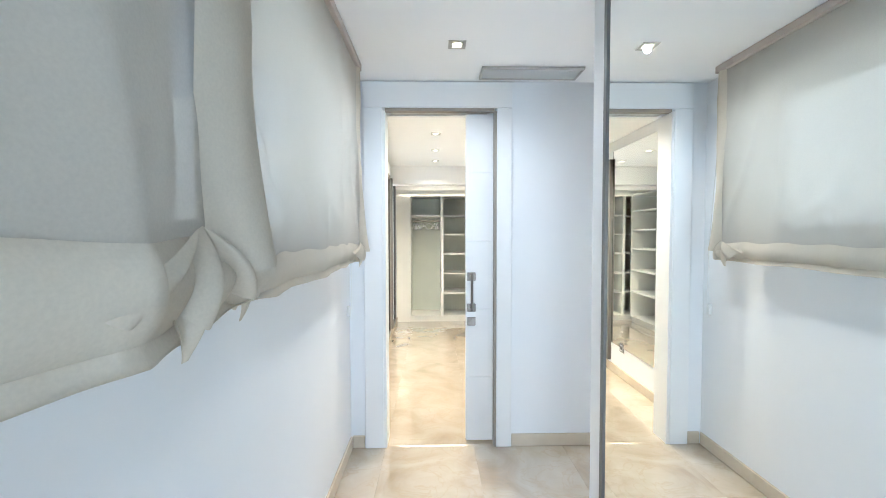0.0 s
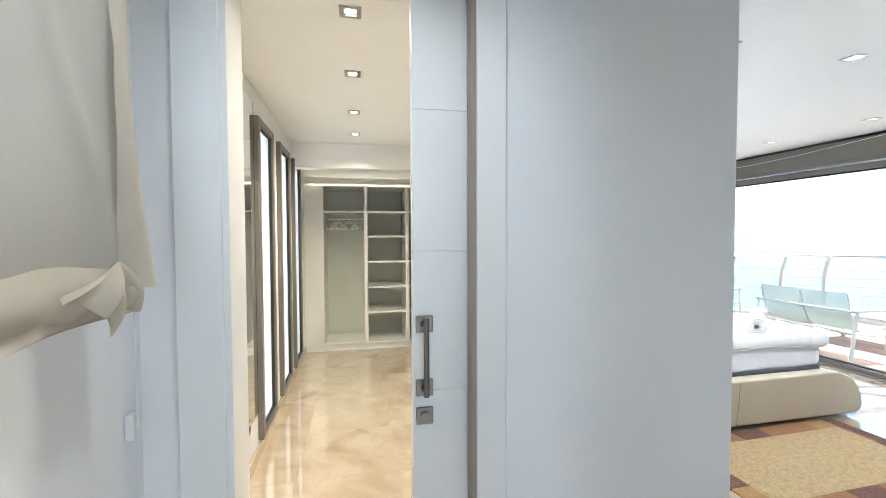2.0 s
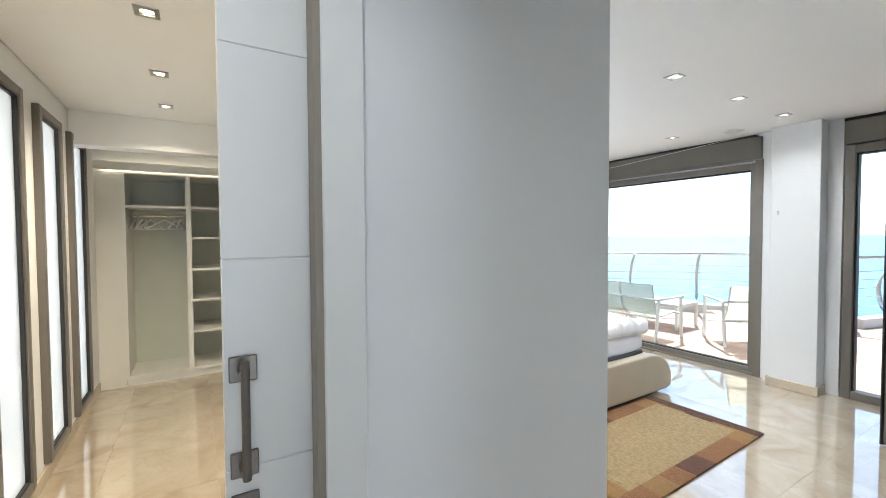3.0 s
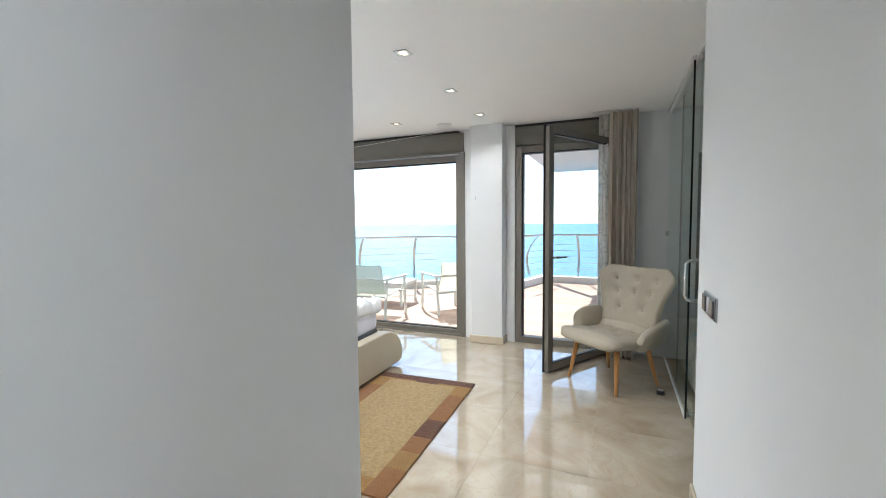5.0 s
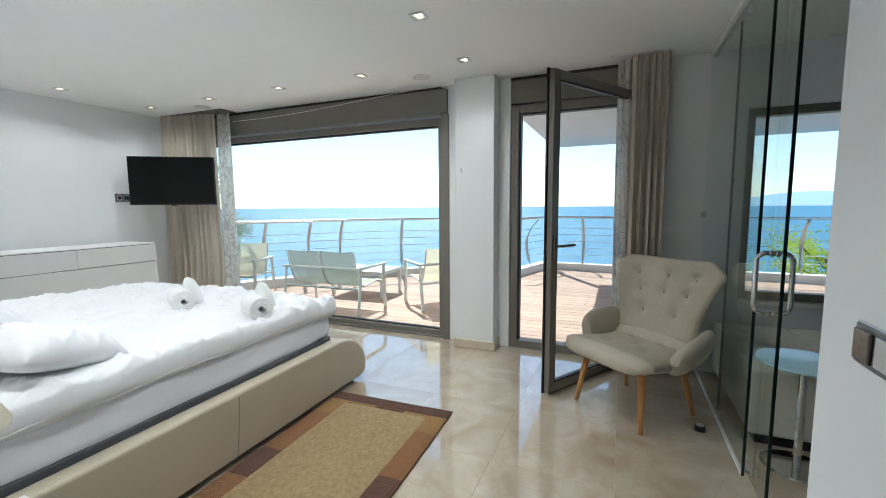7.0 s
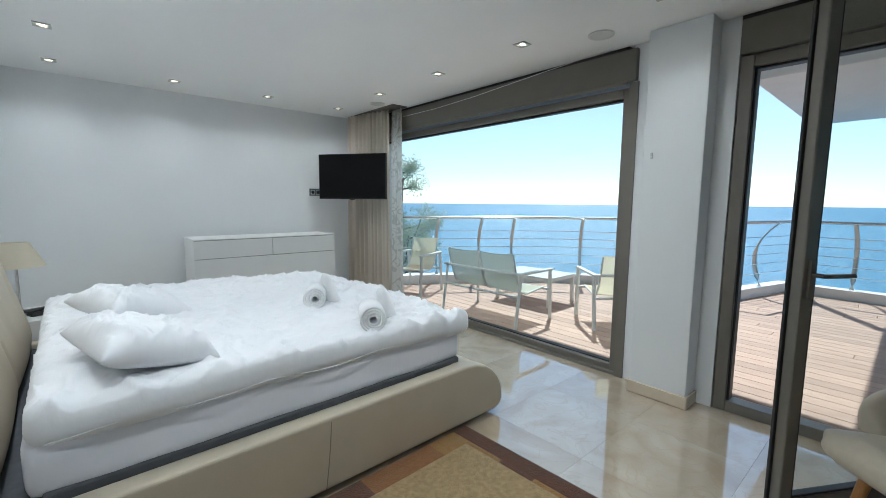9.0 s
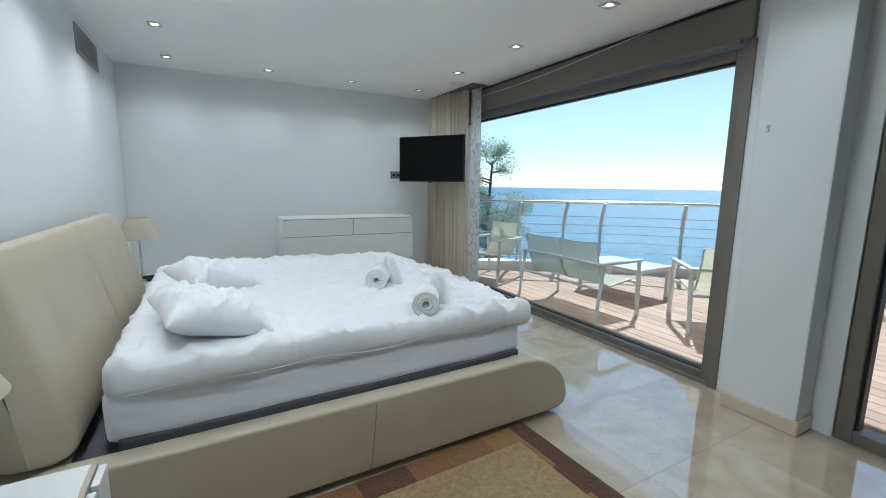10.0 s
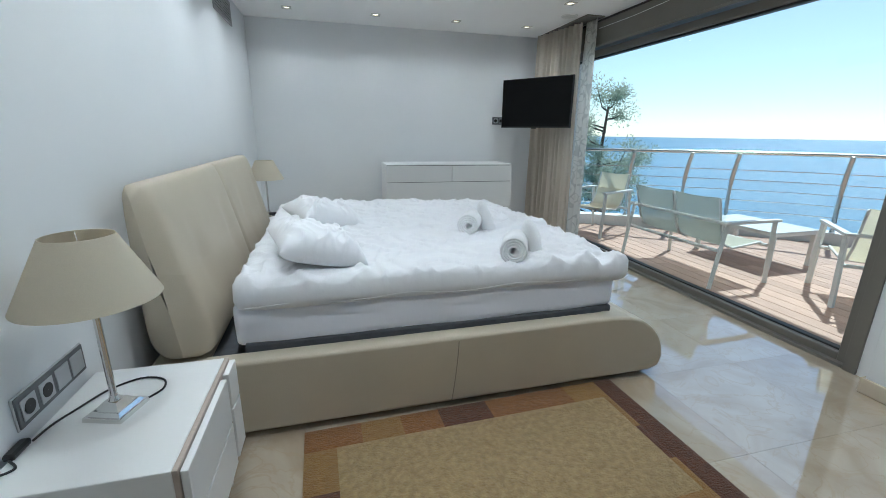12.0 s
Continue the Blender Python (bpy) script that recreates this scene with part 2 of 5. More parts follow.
def marble(name, joint=False):
    m = bpy.data.materials.new(name)
    m.use_nodes = True
    nt = m.node_tree
    b = nt.nodes["Principled BSDF"]
    b.inputs["Roughness"].default_value = 0.02
    b.inputs["Specular IOR Level"].default_value = 1.0
    b.inputs["Coat IOR"].default_value = 2.0
    b.inputs["Coat Weight"].default_value, b.inputs["Coat Roughness"].default_value = 1.0, 0.006
    geo = nt.nodes.new("ShaderNodeNewGeometry")
    oi = nt.nodes.new("ShaderNodeObjectInfo")
    mul = nt.nodes.new("ShaderNodeVectorMath")
    mul.operation = "SCALE"
    mul.inputs[0].default_value = (17, 31, 9)
    nt.links.new(oi.outputs["Random"], mul.inputs["Scale"])
    add = nt.nodes.new("ShaderNodeVectorMath")
    nt.links.new(geo.outputs["Position"], add.inputs[0])
    nt.links.new(mul.outputs[0], add.inputs[1])
    n1 = nt.nodes.new("ShaderNodeTexNoise")
    n1.inputs["Scale"].default_value, n1.inputs["Detail"].default_value, n1.inputs["Distortion"].default_value = 2.6, 6, 1.2
    n2 = nt.nodes.new("ShaderNodeTexNoise")
    n2.inputs["Scale"].default_value, n2.inputs["Detail"].default_value, n2.inputs["Distortion"].default_value = 3.5, 5, 2.2
    for n in (n1, n2):
        nt.links.new(add.outputs[0], n.inputs["Vector"])
    r1 = nt.nodes.new("ShaderNodeValToRGB")
    e = r1.color_ramp.elements
    e[0].position, e[0].color = 0.28, (0.40, 0.315, 0.22, 1)
    e[1].position, e[1].color = 0.68, (0.58, 0.50, 0.39, 1)
    mid = e.new(0.47)
    mid.color = (0.51, 0.425, 0.32, 1)
    nt.links.new(n1.outputs[0], r1.inputs[0])
    r2 = nt.nodes.new("ShaderNodeValToRGB")
    e = r2.color_ramp.elements
    e[0].position, e[0].color = 0.475, (0, 0, 0, 1)
    e[1].position, e[1].color = 0.525, (0, 0, 0, 1)
    v = e.new(0.5)
    v.color = (0.5, 0.5, 0.5, 1)
    nt.links.new(n2.outputs[0], r2.inputs[0])
    mx = nt.nodes.new("ShaderNodeMix")
    mx.data_type = "RGBA"
    mx.inputs[7].default_value = (0.47, 0.36, 0.24, 1)
    nt.links.new(r2.outputs[0], mx.inputs[0])
    nt.links.new(r1.outputs[0], mx.inputs[6])
    hs = nt.nodes.new("ShaderNodeHueSaturation")
    rr = nt.nodes.new("ShaderNodeMapRange")
    rr.inputs[3].default_value, rr.inputs[4].default_value = 0.975, 1.025
    nt.links.new(oi.outputs["Random"], rr.inputs[0])
    nt.links.new(rr.outputs[0], hs.inputs["Value"])
    nt.links.new(mx.outputs[2], hs.inputs["Color"])
    nt.links.new(hs.outputs[0], b.inputs["Base Color"])
    return m


M_MARBLE = marble("polished_cream_marble")
M_GROUT = mat("grout", (0.55, 0.47, 0.36), 0.6)


# ---- building helpers ----
def box(bm, x0, x1, y0, y1, z0, z1, bevel=0.0, seg=2):
    m = Matrix.LocRotScale(((x0 + x1) / 2, (y0 + y1) / 2, (z0 + z1) / 2), None, (abs(x1 - x0), abs(y1 - y0), abs(z1 - z0)))
    vs = bmesh.ops.create_cube(bm, size=1.0, matrix=m)["verts"]
    if bevel:
        es = list({e for v in vs for e in v.link_edges})
        bmesh.ops.bevel(bm, geom=es, offset=bevel, segments=seg, profile=0.5, affect="EDGES", clamp_overlap=True)
    return bm


def B(*a, **k):
    return box(bmesh.new(), *a, **k)


def tube(bm, pts, r, seg=8, caps=True, flat=1.0, r_end=None):
    """A round (or flattened) bar along points."""
    pts = [Vector(p) for p in pts]
    rings = []
    for i, p in enumerate(pts):
        d = (pts[min(i + 1, len(pts) - 1)] - pts[max(i - 1, 0)]).normalized()
        up = Vector((0, 0, 1)) if abs(d.z) < 0.95 else Vector((1, 0, 0))
        a = d.cross(up).normalized()
        c = a.cross(d).normalized()
        rad = r if r_end is None else r + (r_end - r) * i / (len(pts) - 1)
        rings.append([bm.verts.new(p + a * (rad * flat * math.cos(2 * math.pi * k / seg)) + c * (rad * math.sin(2 * math.pi * k / seg))) for k in range(seg)])
    for q, w in zip(rings, rings[1:]):
        for k in range(seg):
            bm.faces.new((q[k], q[(k + 1) % seg], w[(k + 1) % seg], w[k]))
    if caps:
        bm.faces.new(rings[0][::-1])
        bm.faces.new(rings[-1])
    return bm


def smooth_path(pts, n=6):
    """Points on a smooth curve through the given ones."""
    pts = [Vector(p) for p in pts]
    out = []
    for i in range(len(pts) - 1):
        a, b, c, d = pts[max(i - 1, 0)], pts[i], pts[i + 1], pts[min(i + 2, len(pts) - 1)]
        for k in range(n):
            t = k / n
            out.append(0.5 * (2 * b + (c - a) * t + (2 * a - 5 * b + 4 * c - d) * t * t + (3 * b - a - 3 * c + d) * t ** 3))
    return out + [pts[-1]]


def lathe(bm, prof, seg=24, centre=(0, 0)):
    """A body turned about z from (radius, height) pairs."""
    rings = [[bm.verts.new((centre[0] + r * math.cos(2 * math.pi * k / seg), centre[1] + r * math.sin(2 * math.pi * k / seg), z)) for k in range(seg)] for r, z in prof]
    for q, w in zip(rings, rings[1:]):
        for k in range(seg):
            bm.faces.new((q[k], q[(k + 1) % seg], w[(k + 1) % seg], w[k]))
    return bm


def sheet(bm, fn, nu, nv):
    """A grid surface from fn(u, v), u and v from 0 to 1."""
    vs = [[bm.verts.new(fn(i / nu, j / nv)) for j in range(nv + 1)] for i in range(nu + 1)]
    for i in range(nu):
        for j in range(nv):
            bm.faces.new((vs[i][j], vs[i + 1][j], vs[i + 1][j + 1], vs[i][j + 1]))
    return bm


def extrude_profile(bm, prof, y0, y1):
    """A solid from a closed (x, z) outline, run from y0 to y1."""
    a = [bm.verts.new((x, y0, z)) for x, z in prof]
    b = [bm.verts.new((x, y1, z)) for x, z in prof]
    n = len(prof)
    for i in range(n):
        bm.faces.new((a[i], a[(i + 1) % n], b[(i + 1) % n], b[i]))
    bm.faces.new(a[::-1])
    bm.faces.new(b)
    bmesh.ops.recalc_face_normals(bm, faces=bm.faces)
    return bm


def part(name, bm, material, parent=None, label="", smooth=False, at=None):
    bmesh.ops.recalc_face_normals(bm, faces=bm.faces)
    me = bpy.data.meshes.new(name)
    bm.to_mesh(me)
    bm.free()
    me.materials.append(material)
    if smooth:
        for p in me.polygons:
            p.use_smooth = True
    ob = new(name, me)
    if parent:
        ob.parent = parent
    if at:
        ob.matrix_basis = at
    if label:
        ob["label"] = label
    return ob


def thing(name, x, y, z, rz=0, label="", category="", group="", kind=""):
    ob = new(name)
    ob.empty_display_size = 0.1
    ob.matrix_world = pose(x, y, z, 0, 0, rz)
    return tagged(ob, label, category, group, kind)


def structure(name, bm, material, label, smooth=False):
    return tagged(part(name, bm, material, None, "", smooth), label, kind="structure")


def wall(name, axis, p0, p1, a0, a1, z0, z1, holes, material, label):
    """A wall of thickness p0..p1 that runs along an axis from a0 to a1, with holes (a0, a1, z0, z1)."""
    bm = bmesh.new()
    cuts_a = sorted({a0, a1, *[h[0] for h in holes], *[h[1] for h in holes]})
    cuts_z = sorted({z0, z1, *[h[2] for h in holes], *[h[3] for h in holes]})
    for u, v in zip(cuts_a, cuts_a[1:]):
        for s, t in zip(cuts_z, cuts_z[1:]):
            if any(h[0] - 1e-6 <= u and v <= h[1] + 1e-6 and h[2] - 1e-6 <= s and t <= h[3] + 1e-6 for h in holes):
                continue
            if axis == "y":
                box(bm, p0, p1, u, v, s, t)
            else:
                box(bm, u, v, p0, p1, s, t)
    bmesh.ops.remove_doubles(bm, verts=bm.verts, dist=1e-5)
    seen = {}
    for f in list(bm.faces):
        key = tuple(round(c, 4) for c in f.calc_center_median())
        seen.setdefault(key, []).append(f)
    dead = [f for fs in seen.values() if len(fs) > 1 for f in fs]
    bmesh.ops.delete(bm, geom=dead, context="FACES_ONLY")
    return structure(name, bm, material, label)


CZ, DZ = 2.44, 2.395  # ceiling heights: bedroom and corridor, dressing room
XL, YD, XH, YF, XW = -0.56, 2.70, 1.42, 7.48, 5.03

# ---- large structure ----
wall("wall_corridor_window", "y", XL - 0.30, XL, -2.5, YD, -0.05, CZ, [(-1.0, 0.15, 1.42, 2.25), (0.85, 2.35, 1.42, 2.25)], M_WALL, "white painted corridor wall with two windows behind blinds")
wall("wall_dressing_windows", "y", -0.92, -0.61, YD, YF, -0.05, CZ, [(4.27, 4.74, 0.12, 2.20), (5.03, 5.50, 0.12, 2.20), (5.775, 6.245, 0.12, 2.20)], M_WALL, "white dressing room wall with three narrow windows")
wall("wall_door_front", "x", YD, YD + 0.045, XL, XH, -0.05, CZ, [(-0.337, 0.418, -0.05, 2.265)], M_WALL, "white painted wall with the sliding door pocket")
wall("wall_door_back", "x", YD + 0.11, YD + 0.155, -0.61, XH, -0.05, CZ, [(-0.337, 0.418, -0.05, 2.265)], M_WALL, "white painted inner wall of the door pocket")
structure("wall_door_end", B(XH - 0.03, XH - 0.003, YD + 0.045, YD + 0.11, -0.05, CZ), M_WALL, "white plaster end of the pocket wall")
wall("wall_headboard", "y", 1.30, XH, YD + 0.155, YF, -0.05, CZ, [], M_WALL, "white painted wall behind the bed head")
wall("wall_far", "x", YF, YF + 0.25, -0.92, 5.33, -0.05, CZ, [], M_WALL, "plain white painted wall behind the chest of drawers")
wall("wall_sea_side", "y", XW, XW + 0.30, -2.5, YF, -0.05, CZ, [(3.70, 7.15, -0.05, CZ), (2.04, 3.065, -0.05, CZ), (-1.2, 1.30, 0.60, 2.02)], M_WALL, "white painted outer wall with openings to the terrace")
structure("wall_column", B(4.862, XW, 3.165, 3.53, -0.05, CZ, bevel=0.006), M_WALL, "white plastered column between window and terrace door")
wall("wall_switch", "x", 1.51, 1.64, 0.781, 2.668, -0.05, CZ, [], M_WALL, "white painted wall end with a light switch")
wall("wall_mirror_side", "y", 0.645, 0.78, -2.5, 1.61, -0.05, CZ, [], M_WALL, "white painted corridor wall that carries a mirror")
# The opening is unseen; it holds the added corridor lamp.
wall("wall_corridor_back", "x", -2.7, -2.5, XL - 0.3, 0.779, -0.05, CZ, [(-0.46, 0.55, 0.02, 2.20)], M_WALL, "white wall at the corridor end with an assumed opening for daylight")
wall("wall_sitting_back", "x", -2.7, -2.5, 0.78, 5.33, -0.05, CZ, [], M_WALL, "plain white wall of the adjoining sitting room")
structure("ceiling", B(-0.95, 5.33, -2.7, YF + 0.25, CZ, CZ + 0.2), M_CEIL, "smooth white plasterboard ceiling")
structure("ceiling_beam", B(-0.605, 1.295, 5.83, 6.00, 2.14, DZ - 0.002), M_CEIL, "white plaster beam across the dressing room ceiling")
structure("ceiling_dressing", B(-0.605, 1.295, YD + 0.158, YF - 0.005, DZ, CZ - 0.004), M_CEIL, "white plasterboard ceiling of the dressing room")
floor = structure("floor", B(-0.95, 5.09, -2.7, YF + 0.25, -0.06, -0.011), M_GROUT, "polished cream marble floor with fine joints")


def baseboard(x0, x1, y0, y1):
    return structure("baseboard", B(x0, x1, y0, y1, 0.001, 0.085, bevel=0.004, seg=1), M_SKIRT, "polished cream marble baseboard")


baseboard(XL, XL + 0.014, -2.5, YD - 0.014)
baseboard(0.522, XH + 0.014, YD - 0.014, YD)
baseboard(XL + 0.014, -0.466, YD - 0.014, YD)
baseboard(XH, XH + 0.014, YD + 0.002, YF)
baseboard(XH + 0.014, XW, YF - 0.014, YF)
baseboard(4.848, 4.862, 3.151, 3.544)
baseboard(4.862, XW, 3.53, 3.544)
baseboard(4.862, XW, 3.151, 3.165)
baseboard(0.781, 2.668, 1.64, 1.654)
baseboard(0.631, 0.645, 1.47, 1.61)
baseboard(-0.61, -0.596, YD + 0.16, 6.70)


# ---- sliding door and its frame ----
def door_set():
    d = thing("door_1", -0.337, YD, 0, 0, "white lacquered sliding door half open in a white frame", "door", kind="structure")
    L = lambda bm, n, m=M_LACQ, lab="": part(n, bm, m, d, lab)
    L(B(-0.125, 0.0, -0.016, 0.0, 0, 2.265, bevel=0.003, seg=1), "frame_left")
    L(B(0.755, 0.855, -0.016, 0.0, 0, 2.265, bevel=0.003, seg=1), "frame_right")
    L(B(-0.125, 0.855, -0.016, 0.0, 2.266, CZ - 0.006, bevel=0.003, seg=1), "frame_top")
    L(B(0.0, 0.018, -0.008, 0.16, 0, 2.247), "jamb_left")
    # Reveal faces turned from the light are painted darker.
    L(B(0.738, 0.755, -0.010, 0.042, 0, 2.247), "jamb_shade_face", M_REVEAL_SHADE, "door reveal face with shade put into its taupe colour")
    L(B(0.742, 0.755, 0.112, 0.16, 0, 2.247), "jamb_right")
    L(B(0.018, 0.738, -0.010, 0.04, 2.247, 2.265), "lintel_shade_face", M_REVEAL_SHADE)
    L(B(0.0, 0.755, 0.113, 0.16, 2.247, 2.265), "lintel")
    L(B(0.05, 0.70, 0.045, 0.108, 2.252, 2.262), "track", M_STEEL)
    bm = bmesh.new()
    zs = [0.012, 0.46, 0.925, 1.39, 1.855, 2.245]
    for a, b in zip(zs, zs[1:]):
        box(bm, 0.555, 1.30, 0.056, 0.098, a + 0.0015, b - 0.0015, bevel=0.0015, seg=1)
    box(bm, 0.557, 1.298, 0.059, 0.095, 0.012, 2.245)
    leaf = part("leaf", bm, M_LACQ, d, "white lacquered sliding leaf with grooved panels")
    for z in (1.149, 0.936):
        part("handle_rose", B(0.564, 0.621, 0.046, 0.056, z - 0.028, z + 0.028, bevel=0.002, seg=1), M_NICKEL, leaf)
        part("handle_post", tube(bmesh.new(), [(0.5925, 0.046, z), (0.5925, 0.004, z)], 0.013, 14), M_NICKEL, leaf, smooth=False)
    part("handle_bar", tube(bmesh.new(), [(0.5925, 0.006, 0.921), (0.5925, 0.006, 1.176)], 0.009, 14), M_NICKEL, leaf, "satin nickel pull bar")
    part("lock_plate", B(0.564, 0.621, 0.047, 0.056, 0.813, 0.870, bevel=0.002, seg=1), M_NICKEL, leaf)
    part("lock_turn", tube(bmesh.new(), [(0.5925, 0.047, 0.841), (0.5925, 0.038, 0.841)], 0.015, 16), M_NICKEL, leaf)


door_set()


# ---- windows ----
def frame_ring(bm, axis_x, y0, y1, z0, z1, w, d, bevel=0.004):
    """A rectangular ring in the plane x = axis_x."""
    box(bm, axis_x - d / 2, axis_x + d / 2, y0, y0 + w, z0, z1, bevel, 1)
    box(bm, axis_x - d / 2, axis_x + d / 2, y1 - w, y1, z0, z1, bevel, 1)
    box(bm, axis_x - d / 2 + 0.001, axis_x + d / 2 - 0.001, y0 + w, y1 - w, z0, z0 + w, bevel, 1)
    box(bm, axis_x - d / 2 + 0.001, axis_x + d / 2 - 0.001, y0 + w, y1 - w, z1 - w, z1, bevel, 1)
    return bm


def pane(name, x, y0, y1, z0, z1, parent, material=M_GLASS):
    ob = part(name, B(x - 0.003, x + 0.003, y0, y1, z0, z1), material, parent)
    ob.visible_shadow = False
    return ob


def sea_window():
    w = thing("window_1", XW, 5.4, 0, 0, "large fixed window in bronze-grey aluminium with a shutter box above", "window", kind="structure")
    o = lambda y: y - 5.4
    # all in local metres: x out of the room, y along the wall
    part("window_frame", frame_ring(bmesh.new(), 0.09, o(3.72), o(7.13), 0.0, 2.165, 0.065, 0.10), M_FRAME, w)
    part("window_bead", frame_ring(bmesh.new(), 0.10, o(3.785), o(7.07), 0.06, 2.10, 0.016, 0.05, 0.002), M_FRAME_D, w)
    pane("pane", 0.105, o(3.79), o(7.06), 0.065, 2.095, w)
    part("shutter_box", B(-0.035, 0.22, o(3.665), o(7.13), 2.19, CZ - 0.03, bevel=0.006), M_SHUTTER, w, "bronze-grey roller shutter box")
    part("shutter_lip", B(-0.045, -0.02, o(3.725), o(7.13), 2.168, 2.189, bevel=0.003), M_FRAME, w)
    # Black filler puts the shade under the ceiling in as colour.
    part("shutter_shadow_gap", B(-0.01, 0.22, o(3.735), o(7.13), CZ - 0.028, CZ - 0.002), M_FRAME_D, w)
    part("jamb_trim", B(-0.012, 0.02, o(3.655), o(3.72), 0.0, 2.185, bevel=0.003), M_FRAME, w)
    part("sill_track", B(0.0, 0.20, o(3.73), o(7.12), -0.01, 0.018, bevel=0.003), M_FRAME, w)


def terrace_door():
    w = thing("door_2", XW, 2.55, 0, 0, "bronze-grey aluminium glass door standing open to the terrace", "door", kind="structure")
    o = lambda y: y - 2.55
    part("door_frame", frame_ring(bmesh.new(), 0.06, o(2.045), o(3.060), 0.0, 2.205, 0.07, 0.10), M_FRAME, w)
    part("door_gasket", frame_ring(bmesh.new(), 0.07, o(2.115), o(2.99), 0.03, 2.135, 0.014, 0.07, 0.002), M_FRAME_D, w)
    part("shutter_box", B(-0.02, 0.22, o(2.05), o(3.06), 2.21, CZ - 0.03, bevel=0.006), M_SHUTTER, w)
    # Blackened gap again, in place of shade above the box.
    part("shutter_shadow_gap", B(0.0, 0.22, o(2.05), o(3.07), CZ - 0.028, CZ - 0.002), M_FRAME_D, w)
    # the leaf, swung into the room on its hinges
    hinge = Matrix.Translation((-0.030, o(2.062), 0)) @ pose(0, 0, 0, 0, 0, 59.2)
    leaf = part("leaf", frame_ring(bmesh.new(), 0.0, 0.0, 1.0, 0.018, 2.20, 0.062, 0.046), M_FRAME, w, "open glazed door leaf", at=hinge)
    part("leaf_gasket", frame_ring(bmesh.new(), 0.0, 0.062, 0.938, 0.080, 2.138, 0.010, 0.036, 0.002), M_FRAME_D, leaf)
    part("leaf_rebate", frame_ring(bmesh.new(), 0.028, -0.012, 1.012, 0.006, 2.212, 0.03, 0.012, 0.001), M_FRAME_D, leaf)
    pane("pane", 0.0, 0.066, 0.934, 0.084, 2.134, leaf)
    part("handle_plate", B(-0.038, -0.024, 0.952, 0.982, 0.95, 1.11, bevel=0.003), M_NICKEL, leaf)
    part("handle_lever", tube(bmesh.new(), [(-0.038, 0.967, 1.05), (-0.078, 0.967, 1.05), (-0.083, 0.947, 1.05), (-0.083, 0.83, 1.05)], 0.009, 10), M_NICKEL, leaf, "satin lever handle")


def sitting_window():
    w = thing("window_2", XW, 0.05, 0, 0, "bronze-grey framed window of the adjoining room", "window", kind="structure")
    part("window_frame", frame_ring(bmesh.new(), 0.10, -1.25, 1.25, 0.60, 2.02, 0.06, 0.09), M_FRAME, w)
    pane("pane", 0.10, -1.19, 1.19, 0.66, 1.96, w)
    part("window_sill", B(-0.03, 0.05, -1.25, 1.25, 0.57, 0.60, bevel=0.004), M_KERB, w)


def slot_window(y0, n):
    w = thing("window_%d" % n, -0.595, y0, 0, 0, "tall narrow window with frosted glass in a grey-brown frame", "window", "narrow windows of the dressing room", "structure")
    part("window_frame", frame_ring(bmesh.new(), -0.004, -0.01, 0.48, 0.105, 2.215, 0.05, 0.05), M_FRAME, w)
    part("sash", frame_ring(bmesh.new(), -0.006, 0.041, 0.429, 0.156, 2.164, 0.011, 0.034), M_FRAME_D, w)
    pane("pane", -0.012, 0.051, 0.419, 0.166, 2.154, w, M_FROST)


M_FROST = cloth("frosted_glass", (0.95, 0.94, 0.90), 0.9, clearness=0.45, weave=3)
sea_window()
terrace_door()
sitting_window()
for k, y in enumerate((4.27, 5.03, 5.775)):
    slot_window(y, k + 3)


def corridor_window(y0, y1, n):
    w = thing("window_%d" % n, XL - 0.15, y0, 0, 0, "corridor window with a white frame behind a linen blind", "window", kind="structure")
    part("window_frame", frame_ring(bmesh.new(), 0.0, 0.0, y1 - y0, 1.42, 2.25, 0.06, 0.07), M_FRAME, w)
    pane("pane", 0.0, 0.06, y1 - y0 - 0.06, 1.48, 2.19, w)


corridor_window(-1.0, 0.15, 6)
corridor_window(0.85, 2.35, 7)


